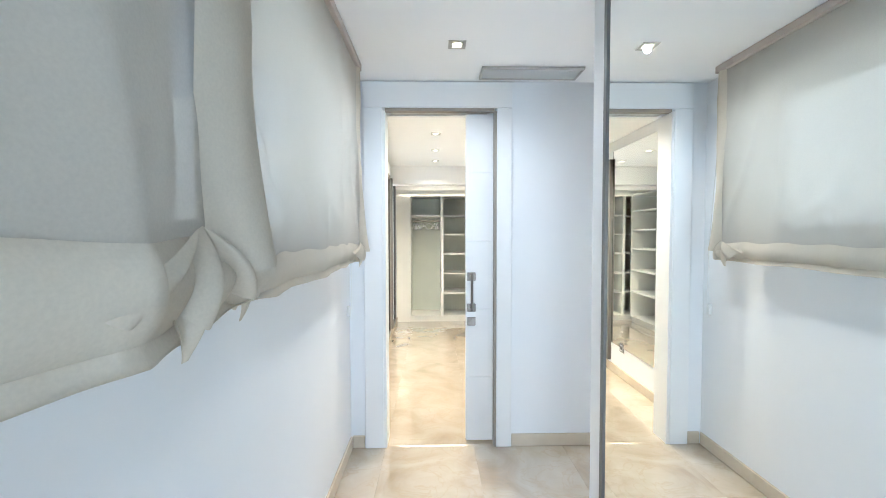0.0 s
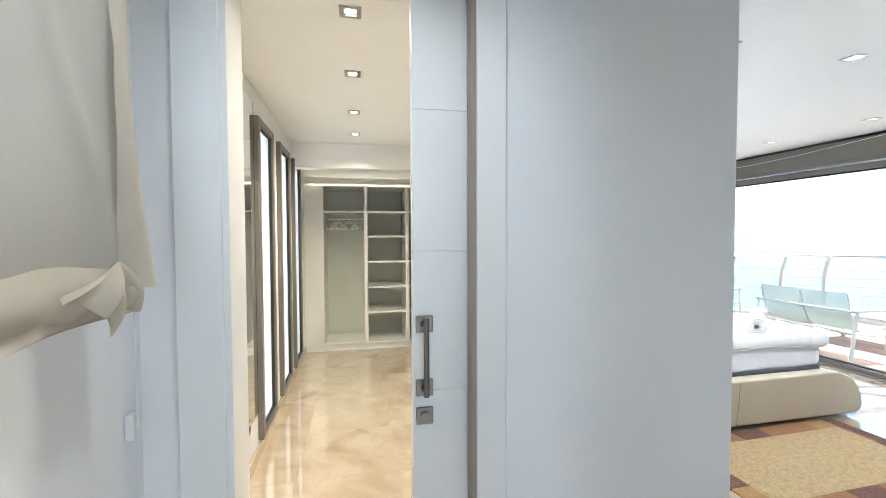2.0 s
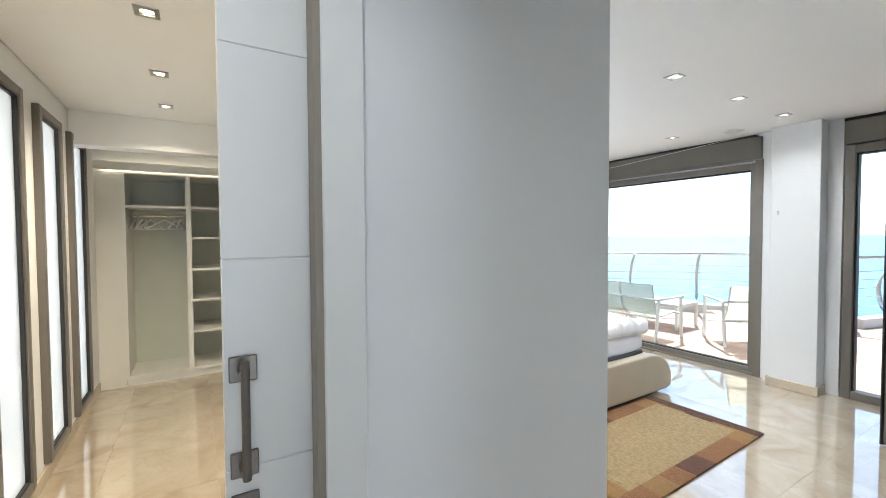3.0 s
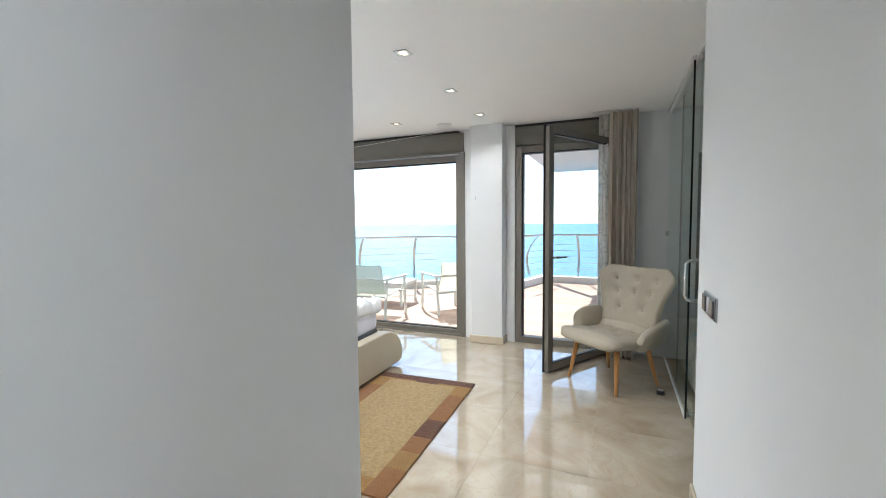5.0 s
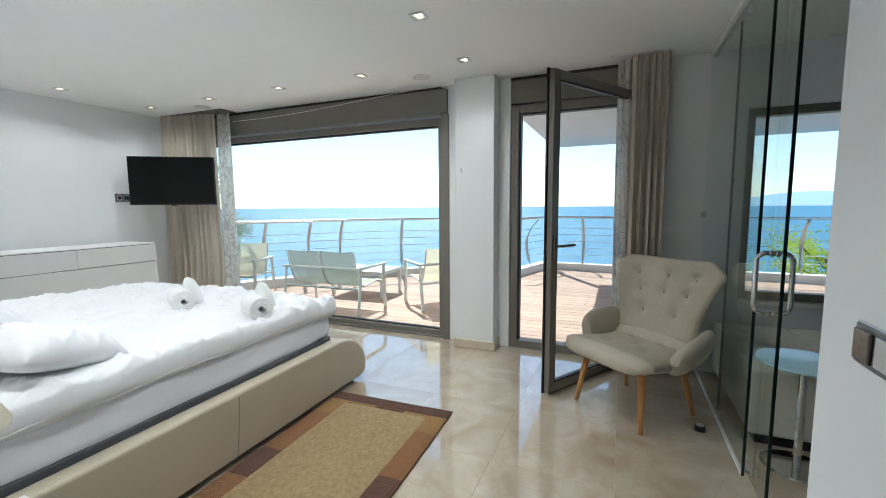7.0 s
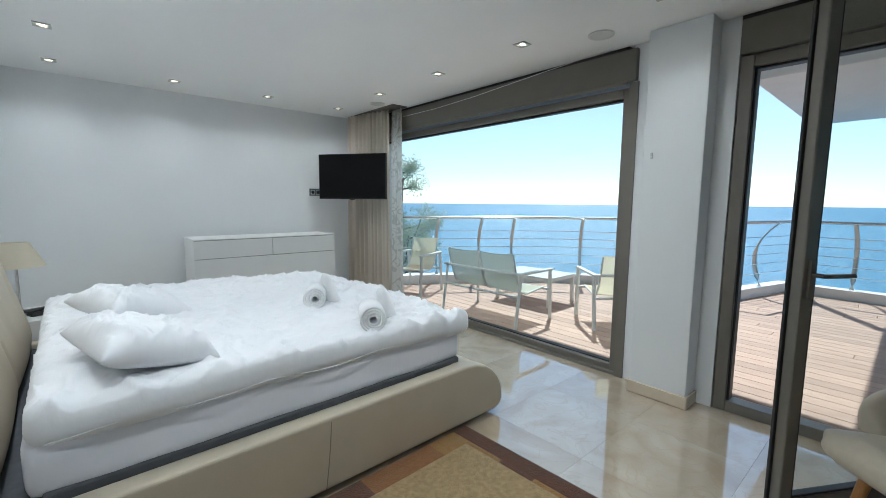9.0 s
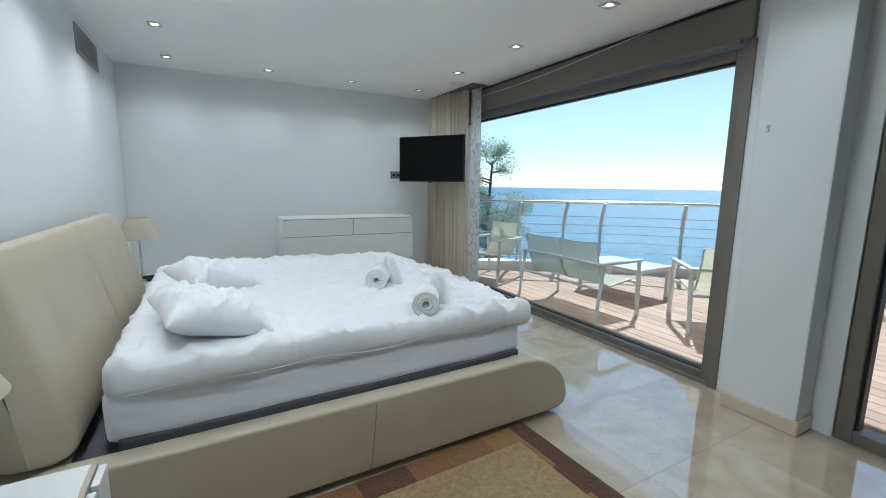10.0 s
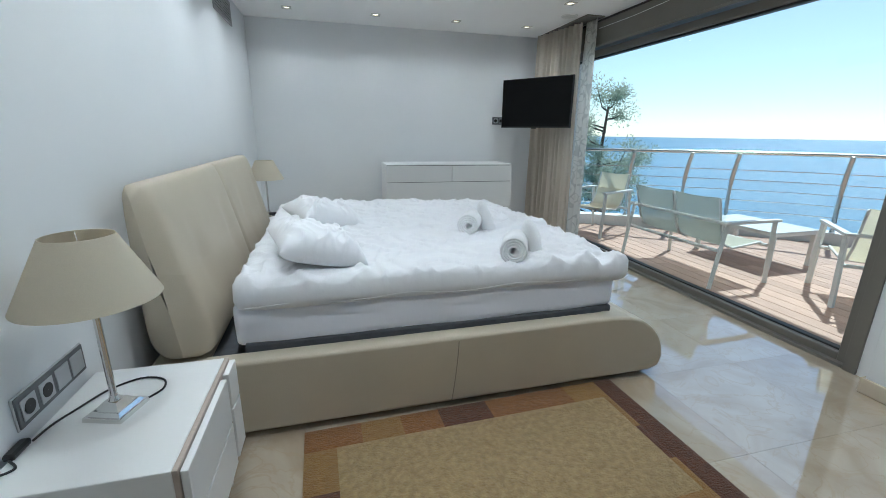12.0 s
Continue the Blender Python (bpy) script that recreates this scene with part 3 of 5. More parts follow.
# ---- glass partition ----
def glass_partition():
    g = thing("glass_partition", 4.325, 1.548, 0, 0, "fixed clear glass panel of the room partition", "glass partition")
    p = part("panel", B(-0.71, 0.705, -0.005, 0.005, 0.004, CZ - 0.03), M_GLASS_G, g)
    p.visible_shadow = False
    part("edge", B(-0.717, -0.710, -0.006, 0.006, 0.004, CZ - 0.03), M_GLASS_E, g)
    part("floor_channel", B(-0.71, 0.705, -0.008, 0.008, 0.0, 0.008), M_PLASTIC_W, g)
    part("ceiling_channel", B(-0.71, 0.705, -0.012, 0.012, CZ - 0.032, CZ - 0.001), M_PLASTIC_W, g)
    for z in (1.22,):
        part("wall_clip", B(0.685, 0.706, -0.014, 0.014, z, z + 0.045, bevel=0.003), M_STEEL, g)
    s = thing("glass_sliding_door", 3.84, 1.521, 0, 0, "frameless clear glass door slid open, with a steel pull handle", "glass door")
    p = part("panel", B(-0.468, 0.475, -0.005, 0.005, 0.010, CZ - 0.06), M_GLASS_G, s)
    p.visible_shadow = False
    part("edge", B(-0.475, -0.468, -0.006, 0.006, 0.010, CZ - 0.06), M_GLASS_E, s)
    part("edge", B(0.475, 0.480, -0.006, 0.006, 0.010, CZ - 0.06), M_GLASS_E, s)
    part("top_rail", tube(bmesh.new(), [(-1.13, 0, CZ - 0.03), (1.20, 0, CZ - 0.03)], 0.013, 10), M_STEEL, s, smooth=True)
    for x in (-0.36, 0.36):
        part("hanger_clamp", B(x - 0.03, x + 0.03, -0.011, 0.011, CZ - 0.075, CZ - 0.012, bevel=0.003), M_STEEL, s)
    part("floor_guide", B(-0.19, -0.13, -0.012, 0.012, 0.0, 0.009), M_STEEL, s)
    for sgn in (1, -1):
        arc = [k * math.pi / 10 for k in range(6)]
        low = [(-0.36, 0, 0.843)] + [(-0.36, sgn * (0.03 + 0.035 * math.sin(q)), 0.843 + 0.035 * (1 - math.cos(q))) for q in arc]
        high = [(x, y, 1.95 - z) for x, y, z in low[::-1]]
        part("handle", tube(bmesh.new(), low + high, 0.0105, 12), M_CHROME, s, "steel pull bar", smooth=True)
        for z in (0.843, 1.107):
            part("handle_collar", tube(bmesh.new(), [(-0.36, sgn * 0.006, z), (-0.36, sgn * 0.016, z)], 0.014, 12), M_STEEL, s)


glass_partition()

# ---- terrace and distance ----
TER = [(5.33, 7.95), (6.05, 7.72), (6.75, 7.30), (7.45, 6.82), (8.10, 6.27), (8.60, 5.60), (8.90, 4.85), (8.98, 3.86), (10.24, 3.55), (10.14, 2.24), (10.0, -3.2)]


def strip(bm, line, off0, off1, z0, z1):
    """A solid band that follows a line in plan between two offsets to its outer side."""
    n = len(line)
    rows = []
    for i, (x, y) in enumerate(line):
        a, b = Vector(line[max(i - 1, 0)]), Vector(line[min(i + 1, n - 1)])
        d = (b - a).normalized()
        nx, ny = -d.y, d.x
        rows.append([(x + nx * o, y + ny * o, z) for o, z in ((off0, z0), (off1, z0), (off1, z1), (off0, z1))])
    vr = [[bm.verts.new(p) for p in r] for r in rows]
    for q, w in zip(vr, vr[1:]):
        for k in range(4):
            bm.faces.new((q[k], q[(k + 1) % 4], w[(k + 1) % 4], w[k]))
    bm.faces.new(vr[0])
    bm.faces.new(vr[-1][::-1])
    return bm


bm = bmesh.new()
bm.faces.new([bm.verts.new((x, y, -0.055)) for x, y in [(5.09, -3.2), (5.09, 7.95)] + TER])
bmesh.ops.extrude_face_region(bm, geom=bm.faces[:])
bmesh.ops.translate(bm, verts=bm.verts[:len(TER) + 2], vec=(0, 0, -0.3))
terrace = structure("terrace", bm, M_DECK_GAP, "timber-decked terrace slab over the sea")
structure("terrace_kerb", strip(bmesh.new(), TER, 0.0, 0.22, -0.34, 0.12), M_KERB, "low white rendered kerb round the terrace")
structure("terrace_roof", B(7.0, 10.35, -3.2, 3.45, 2.52, 2.76, bevel=0.01), M_KERB, "white rendered terrace roof slab")
# Out of view; reach set so its shade covers the near deck and floor.
structure("roof_overhang", B(5.33, 7.3, -3.2, 8.3, 2.92, 3.12), M_KERB, "unseen white rendered roof overhang shading the window and deck")
structure("roof", B(-1.3, 5.33, -3.0, 8.3, CZ + 0.21, 3.12), M_KERB, "white rendered flat roof of the villa")
part("roof_column", tube(bmesh.new(), [(10.05, 3.42, -0.06), (10.05, 3.42, 2.52)], 0.06, 16), M_STEEL)
tagged(bpy.data.objects["roof_column"], "slim round steel column under the terrace roof", kind="structure")


def railing():
    r = thing("terrace_railing", 8.1, 6.27, 0.12, 0, "steel railing with bowed posts and thin horizontal rods", "railing")
    base = Matrix.Translation((-8.1, -6.27, -0.12))
    off = 0.11

    def line(o, z):
        out = []
        n = len(TER)
        for i, (x, y) in enumerate(TER):
            d = (Vector(TER[min(i + 1, n - 1)]) - Vector(TER[max(i - 1, 0)])).normalized()
            out.append(base @ Vector((x - d.y * o, y + d.x * o, z)))
        return out
    part("top_rail", tube(bmesh.new(), line(off - 0.14, 1.08), 0.024, 10), M_RAIL, r, smooth=True)
    for k in range(5):
        z = 0.29 + 0.14 * k
        uu = (z - 0.12) / 0.95
        bow = off + 0.13 * math.sin(uu * math.pi * 0.85) - 0.25 * uu ** 3
        part("rod", tube(bmesh.new(), line(bow, z), 0.006, 6), M_RAIL, r)
    for i, f in ((0, 0.5), (1, 0.56), (2, 0.44), (3, 0.10), (4, 0.45), (5, 0.65), (6, 0.7), (7, 0.58), (8, 0.02), (8, 0.55), (9, 0.1), (9, 0.3), (9, 0.55)):
        a, b = Vector(TER[i]), Vector(TER[i + 1])
        p = a.lerp(b, f)
        d = (b - a).normalized()
        nrm = Vector((-d.y, d.x))
        pts = []
        for s in range(9):
            u = s / 8
            o = off + 0.13 * math.sin(u * math.pi * 0.85) - 0.25 * u ** 3
            pts.append(base @ Vector((p.x + nrm.x * o, p.y + nrm.y * o, 0.12 + 0.95 * u)))
        part("post", tube(bmesh.new(), pts, 0.010, 8, flat=3.2, r_end=0.008), M_STEEL, r, smooth=True)


railing()
# Added out of view: a reflector that brightens the narrow frosted windows.
structure("wall_sun_bounce", B(-3.5, -3.25, -4.0, 9.5, -1.0, 3.2), M_KERB, "added unseen white wall that bounces sun to the frosted windows")
structure("ground", B(-3.25, -0.96, -4.0, 9.5, -0.4, -0.1), M_KERB, "unseen pale ground between the villa and the added wall")


def sea_material():
    m = mat("sea_water", (0.008, 0.135, 0.25), 0.34, col2=(0.012, 0.17, 0.31), spec=0.4, scale=0.02, detail=6)
    nt = m.node_tree
    b = nt.nodes["Principled BSDF"]
    n = nt.nodes.new("ShaderNodeTexNoise")
    n.inputs["Scale"].default_value, n.inputs["Detail"].default_value = 0.35, 5
    geo = nt.nodes.new("ShaderNodeNewGeometry")
    nt.links.new(geo.outputs["Position"], n.inputs["Vector"])
    bp = nt.nodes.new("ShaderNodeBump")
    bp.inputs["Strength"].default_value, bp.inputs["Distance"].default_value = 0.9, 2.5
    nt.links.new(n.outputs[0], bp.inputs["Height"])
    nt.links.new(bp.outputs[0], b.inputs["Normal"])
    return m


# Not level: the sheet climbs outward like a bowl to set the horizon.
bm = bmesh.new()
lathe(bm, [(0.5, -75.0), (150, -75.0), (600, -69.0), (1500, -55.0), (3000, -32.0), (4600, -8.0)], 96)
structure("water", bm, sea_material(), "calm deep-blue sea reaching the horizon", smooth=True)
bm = bmesh.new()
NH = 60


def ridge(u):
    return -12 + 170 * math.sin(u * math.pi) ** 1.2 * (0.75 + 0.5 * noise.noise(Vector((u * 5, 0.3, 0)))) + 14 * noise.noise(Vector((u * 22, 1.7, 0)))


for k in range(NH):
    u0, u1 = k / NH, (k + 1) / NH
    a0, a1 = radians(-52 + 50 * u0), radians(-52 + 50 * u1)
    q = [bm.verts.new((4400 * math.cos(a), 4400 * math.sin(a), z)) for a, z in ((a0, -60), (a1, -60), (a1, ridge(u1)), (a0, ridge(u0)))]
    bm.faces.new(q)
# Distance haze is put into the ridge as an even pale blue glow.
M_HILL = emit("hills_haze_glow", (0.50, 0.62, 0.75), 0.75)
structure("backdrop_hills", bm, M_HILL, "far coastline hills with pale blue haze put in as glow")

# ---- ceiling fixtures ----
def downlight(x, y, watt, col=(1.0, 0.80, 0.56), cone=140, z=CZ):
    s = thing("downlight", x, y, z, 0, "square recessed ceiling spotlight, switched on" if watt else "square recessed ceiling spotlight, switched off", "ceiling light", "recessed ceiling spotlights")
    bm = bmesh.new()
    w, o = 0.028, 0.046
    for a in (B(-o, o, -o, -w, -0.006, -0.0005), B(-o, o, w, o, -0.006, -0.0005), B(-o, -w, -w, w, -0.006, -0.0005), B(w, o, -w, w, -0.006, -0.0005)):
        me = bpy.data.meshes.new("t")
        a.to_mesh(me)
        bm.from_mesh(me)
        a.free()
        bpy.data.meshes.remove(me)
    part("bezel", bm, M_STEEL, s)
    part("bulb", lathe(bmesh.new(), [(0.0005, -0.004), (0.012, -0.0045), (0.02, -0.002), (0.024, -0.0008)], 16), M_SPOT if watt else M_STEEL, s)
    if not watt:
        return s
    d = bpy.data.lights.new("spot_lamp", "SPOT")
    d.energy, d.color, d.spot_size, d.spot_blend, d.shadow_soft_size = watt, col, radians(cone), 1.0, 0.018
    lamp = new("spot_lamp", d)
    lamp.parent = s
    lamp.matrix_basis = pose(0, 0, -0.02)
    return s


BEDROOM_W, DRESSING_W = 25.0, 30.0
# Last three are out of view, added on the grid for more light.
for x, y in ((1.89, 6.11), (1.89, 7.01), (2.752, 7.01), (3.611, 7.01), (4.436, 7.01), (4.434, 6.082), (4.432, 5.15), (4.43, 4.229), (4.428, 3.282), (3.62, 3.274), (2.80, 3.27), (1.95, 3.27), (1.89, 5.17), (1.89, 4.23)):
    # the row by the end wall and the one by the column are dimmer
    downlight(x, y, BEDROOM_W * (0.45 if y > 6.9 else 0.4 if (x > 4 and y < 3.5) else 1.0), (1.0, 0.95, 0.90))
# Its weak lamp is added fill; the fitting itself looks switched off.
downlight(0.125, 2.16, 9.0, (1.0, 0.96, 0.93), 155)
downlight(0.125, -0.75, 0)
for y in (3.235, 3.926, 4.70, 5.408):
    downlight(0.02, y, DRESSING_W, z=DZ)


def ceiling_speaker(x, y):
    s = thing("ceiling_speaker", x, y, CZ, 0, "round white ceiling loudspeaker grille", "loudspeaker", "round ceiling speakers")
    part("rim", lathe(bmesh.new(), [(0.085, -0.0005), (0.085, -0.008), (0.078, -0.010), (0.074, -0.006)], 28), M_PLASTIC_W, s, smooth=True)
    part("grille", lathe(bmesh.new(), [(0.0005, -0.007), (0.074, -0.006)], 28), M_VENT, s)


ceiling_speaker(4.68, 3.77)
ceiling_speaker(4.65, 6.47)


def ac_grille():
    s = thing("ceiling_vent", 0.60, 2.53, CZ, 0, "grey aluminium linear air grille in the corridor ceiling", "air vent")
    bm = bmesh.new()
    box(bm, -0.31, 0.31, -0.09, -0.075, -0.018, -0.001, 0.002, 1)
    box(bm, -0.31, 0.31, 0.075, 0.09, -0.018, -0.001, 0.002, 1)
    box(bm, -0.31, -0.295, -0.075, 0.075, -0.018, -0.001, 0.002, 1)
    box(bm, 0.295, 0.31, -0.075, 0.075, -0.018, -0.001, 0.002, 1)
    part("frame", bm, M_STEEL, s)
    part("backing", B(-0.295, 0.295, -0.075, 0.075, -0.004, -0.001), M_VENT, s)
    for k in range(9):
        y = -0.064 + 0.016 * k
        part("slat", B(-0.294, 0.294, y - 0.003, y + 0.003, -0.015, -0.004), M_VENT, s)


def wall_vent():
    s = thing("wall_vent", XH, 6.46, 2.285, 0, "grey louvred air vent high on the wall", "air vent")
    part("frame", frame_ring(bmesh.new(), 0.004, -0.31, 0.31, -0.10, 0.10, 0.02, 0.014, 0.002), M_VENT_G, s)
    part("backing", B(0.0005, 0.003, -0.29, 0.29, -0.08, 0.08), M_VENTD, s)
    for k in range(7):
        z = -0.069 + 0.023 * k
        part("slat", B(0.003, 0.010, -0.29, 0.29, z - 0.005, z + 0.005), M_VENT_G, s)
    part("divider", B(0.003, 0.011, -0.006, 0.006, -0.08, 0.08), M_VENT_G, s)


ac_grille()
wall_vent()


# ---- corridor: mirror and blinds ----
def corridor_mirror():
    m = thing("wall_mirror", 0.645, 0.0, 0, 0, "tall frameless wall mirror with a dark edge profile", "mirror")
    part("glass", B(-0.012, -0.001, -1.7, 1.445, 0.0, CZ - 0.01), M_MIRROR, m)
    part("edge_profile", B(-0.018, -0.001, 1.445, 1.47, 0.0, CZ - 0.01), M_MFRAME, m)


corridor_mirror()


def roman_blind(x0, y0, y1, seed, border, low, end_low):
    """A half-raised blind; low and end_low are the heights of its hem in the middle and at the ends."""
    b = thing("roman_blind", x0, y0, 0, 0, "half-raised linen roman blind with gathered lower corners", "blind", "linen roman blinds of the corridor")
    w = y1 - y0
    top = CZ - 0.03

    def near(u, reach=0.30):
        return max(0.0, 1 - min(u, 1 - u) * w / reach)

    def base(u):
        """Height of the lowest line of the cloth."""
        return low + (end_low - low) * (2 * u - 1) ** 4 + 0.006 * noise.noise(Vector((u * 4 * w, seed, 0)))

    def fall(u, v):
        """Soft vertical folds that deepen towards the hem."""
        d = u * w
        f = 0.007 * math.sin(d * 13 + seed) + 0.016 * noise.noise(Vector((d * 2.5, v * 2.2, seed))) + 0.014 * noise.noise(Vector((d * 8 + v * 5, v * 4, seed + 3)))
        f += 0.016 * max(0.0, 1 - 4 * abs(noise.noise(Vector((d * 3.1 - v * 1.2, v * 1.5, seed + 6))))) ** 2
        return f * (0.2 + 0.8 * v)

    def fn(u, v):
        z = top + (base(u) + 0.085 - top) * v
        return (fall(u, v), u * w, z)
    part("panel", sheet(bmesh.new(), fn, 110, 40), M_BLIND, b, smooth=True)

    def hem(u, v):
        # the doubled hem swells out and turns under
        a = v * math.pi * 1.15
        e = near(u)
        rad = 0.016 + 0.006 * noise.noise(Vector((u * 5 * w, 2.0, seed)))
        z = base(u) + 0.092 * (1 - v) ** 1.15 + 0.004 * math.sin(u * w * 24 + seed) * (1 - v) + 0.012 * e * math.sin(u * w * 60 + 4 * v) * v
        return (fall(u, 1) + 0.004 + rad * math.sin(a) + 0.016 * e * math.sin(u * w * 55 + 3 * v) * math.sin(v * math.pi), u * w, z)
    part("hem", sheet(bmesh.new(), hem, 140, 14), M_BLIND_H, b, "doubled cream linen hem", smooth=True)

    def under(u, v):
        z = base(u) + 0.030 - 0.052 * math.sin(v * math.pi * 0.55) + 0.005 * noise.noise(Vector((u * 6 * w, 7, seed))) + 0.02 * near(u) * v
        return (fall(u, 1) - 0.014 + 0.020 * v, u * w, z)
    part("under_fold", sheet(bmesh.new(), under, 120, 8), M_BLIND_H, b, "lower linen fold below the hem", smooth=True)
    for u in (0.0, 1.0):
        sg = 1 if u < 0.5 else -1
        edge = u * w
        zb = base(u)

        def side(s, v):
            # the bordered side hangs in front and rounds off at its foot
            z = top + (zb + 0.055 + 0.030 * (1 - s) ** 2 - 0.012 * math.sin(s * math.pi) - top) * v
            belly = 0.014 * math.sin(s * math.pi) * (0.5 + v) + 0.030 * v ** 6 * math.sin(s * math.pi)
            return (0.006 + fall(u, v) * 0.6 + belly + 0.006 * math.sin(v * 7 + s * 3), edge + sg * (border * s * (1 - 0.12 * v ** 4) - 0.008), z)
        part("side_hem", sheet(bmesh.new(), side, 16, 40), M_BLIND_H, b, "doubled cream linen side hem", smooth=True)

        def tuck(s, v):
            # gathered pleats that fan down and inward from the tie
            q = s * 2 - 0.75
            reach = 0.22 * q
            pl = math.sin(s * math.pi * 4.5 + seed)
            return (0.020 + 0.026 * pl * v * (1 - 0.35 * v) + 0.018 * math.sin(v * math.pi), edge + sg * (border * 0.95 + 0.6 * reach * v ** 0.8), zb + 0.105 - (0.070 + 0.018 * pl + 0.03 * (1 - abs(q))) * v)
        part("corner_pleats", sheet(bmesh.new(), tuck, 60, 14), M_BLIND_H, b, "gathered linen pleats at the corner", smooth=True)

        def ear(s, v):
            wd = 0.085 * (1 - 0.85 * v)
            return (0.016 + 0.020 * math.sin(s * math.pi * 2) * (1 - v) + 0.012 * math.sin(v * math.pi), edge + sg * (border + 0.035 + (s - 0.5) * wd - 0.012 * v), zb + 0.05 - 0.09 * v)
        part("corner_tuck", sheet(bmesh.new(), ear, 14, 12), M_BLIND_H, b, smooth=True)
    part("headrail", B(-0.012, 0.022, -0.02, w + 0.02, CZ - 0.045, CZ - 0.003, bevel=0.003, seg=1), M_HEADRAIL, b, "taupe aluminium headrail")


roman_blind(-0.28, -1.15, 0.575, 1.3, 0.18, 1.345, 1.345)
roman_blind(-0.445, 0.76, 2.405, 4.7, 0.07, 1.295, 1.290)


def blind_cord():
    c = thing("blind_cord", XL, 2.62, 0.94, 0, "thin white blind cord with a plastic wall clip", "cord")
    part("clip", B(0.0, 0.022, -0.012, 0.012, -0.035, 0.035, bevel=0.004), M_PLASTIC_W, c)
    part("cord", tube(bmesh.new(), [(0.03, -0.005, 0.0), (0.03, -0.012, 0.40), (0.06, -0.16, 1.44)], 0.0022, 6), M_PLASTIC_W, c)


blind_cord()


# ---- dressing room ----
def dressing_mirror():
    m = thing("wall_mirror", -0.61, 3.0, 0, 0, "frameless tall mirror on the dressing room wall", "mirror")
    part("glass", B(0.001, 0.008, 0.05, 1.235, 0.30, 2.29), M_MIRROR, m)
    part("edge", B(0.001, 0.009, 1.235, 1.24, 0.30, 2.29), M_GLASS_E, m)


dressing_mirror()


def open_closet(name, x, y, rz, w, shelves, rail, label, drawers=0):
    c = thing(name, x, y, 0, rz, label, "wardrobe", "open fitted wardrobes")
    D, T, H = 0.55, 0.022, 2.072
    # local: x along the front, y into the depth
    part("side_panel", B(0, T, 0, D, 0.075, H), M_CLOSET, c)
    part("side_panel", B(w - T, w, 0, D, 0.075, H), M_CLOSET, c)
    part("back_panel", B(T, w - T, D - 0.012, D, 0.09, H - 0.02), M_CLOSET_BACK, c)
    part("top_panel", B(T, w - T, 0.001, D - 0.013, H - T, H), M_CLOSET, c)
    part("bottom_panel", B(T, w - T, 0.001, D - 0.013, 0.075, 0.10), M_CLOSET, c)
    part("plinth", B(0, w, 0.03, 0.05, 0.0, 0.074), M_CLOSET, c)
    for z in shelves:
        part("shelf", B(T, w - T, 0.004, D - 0.013, z - 0.012, z + 0.012), M_CLOSET, c)
    for k in range(drawers):
        z = 0.11 + 0.2 * k
        part("drawer_front", B(T + 0.003, w - T - 0.003, -0.002, 0.016, z, z + 0.185, bevel=0.002), M_CLOSET, c)
        # Solid black strip for the shade between drawer fronts.
        part("drawer_gap_shade", B(T + 0.003, w - T - 0.003, 0.02, 0.03, z + 0.185, z + 0.2), M_FRAME_D, c)
    if rail:
        part("hanging_rail", tube(bmesh.new(), [(T, D * 0.5, rail), (w - T, D * 0.5, rail)], 0.012, 10), M_CHROME, c)
    return c


SH = (0.47, 0.79, 1.11, 1.43, 1.74)
open_closet("wardrobe", -0.40, 6.71, 0, 0.535, (1.74,), 1.66, "open white wardrobe bay with a hanging rail")
open_closet("wardrobe", 0.136, 6.71, 0, 0.52, SH, 0, "open white wardrobe bay with shelves")
open_closet("wardrobe", 0.657, 6.71, 0, 0.60, SH, 0, "open white corner wardrobe bay with shelves")
open_closet("wardrobe", 0.74, 6.64, -90, 0.80, (0.5, 0.85, 1.2, 1.5, 1.8), 0, "open white side wardrobe bay with shelves")
open_closet("wardrobe", 0.74, 5.82, -90, 0.80, (0.85, 1.78), 1.7, "open white side wardrobe bay with drawers", 3)
structure("trim_filler", B(-0.608, -0.401, 6.72, 6.74, 0.0, 2.072), M_CLOSET, "white filler panel beside the wardrobe")
structure("trim_cornice", B(-0.608, 1.25, 6.685, 6.702, 2.075, 2.155), M_CLOSET, "white cornice along the wardrobe tops")


def hanger(x, y, z, rz):
    h = thing("clothes_hanger", x, y, z, rz, "white plastic clothes hanger on the wardrobe rail", "hanger", "white clothes hangers")
    part("hook", tube(bmesh.new(), [(0.0, 0, -0.02)] + [(0.018 * math.cos(a), 0, 0.018 * math.sin(a) + 0.0) for a in (-0.9, 0.0, 0.8, 1.6, 2.4, 3.1)], 0.003, 6), M_CHROME, h)
    part("arms", tube(bmesh.new(), [(-0.20, 0, -0.135), (-0.18, 0, -0.12), (0, 0, -0.035), (0.18, 0, -0.12), (0.20, 0, -0.135)], 0.009, 8), M_PLASTIC_W, h, smooth=True)
    part("bar", tube(bmesh.new(), [(-0.19, 0, -0.13), (0.19, 0, -0.13)], 0.005, 6), M_PLASTIC_W, h)
    return h


for k, (x, r) in enumerate(((-0.33, 84), (-0.30, 88), (-0.27, 78), (-0.24, 92), (-0.20, 60), (-0.08, 35), (0.02, 70), (0.06, 80))):
    hanger(x, 6.985, 1.655, r)


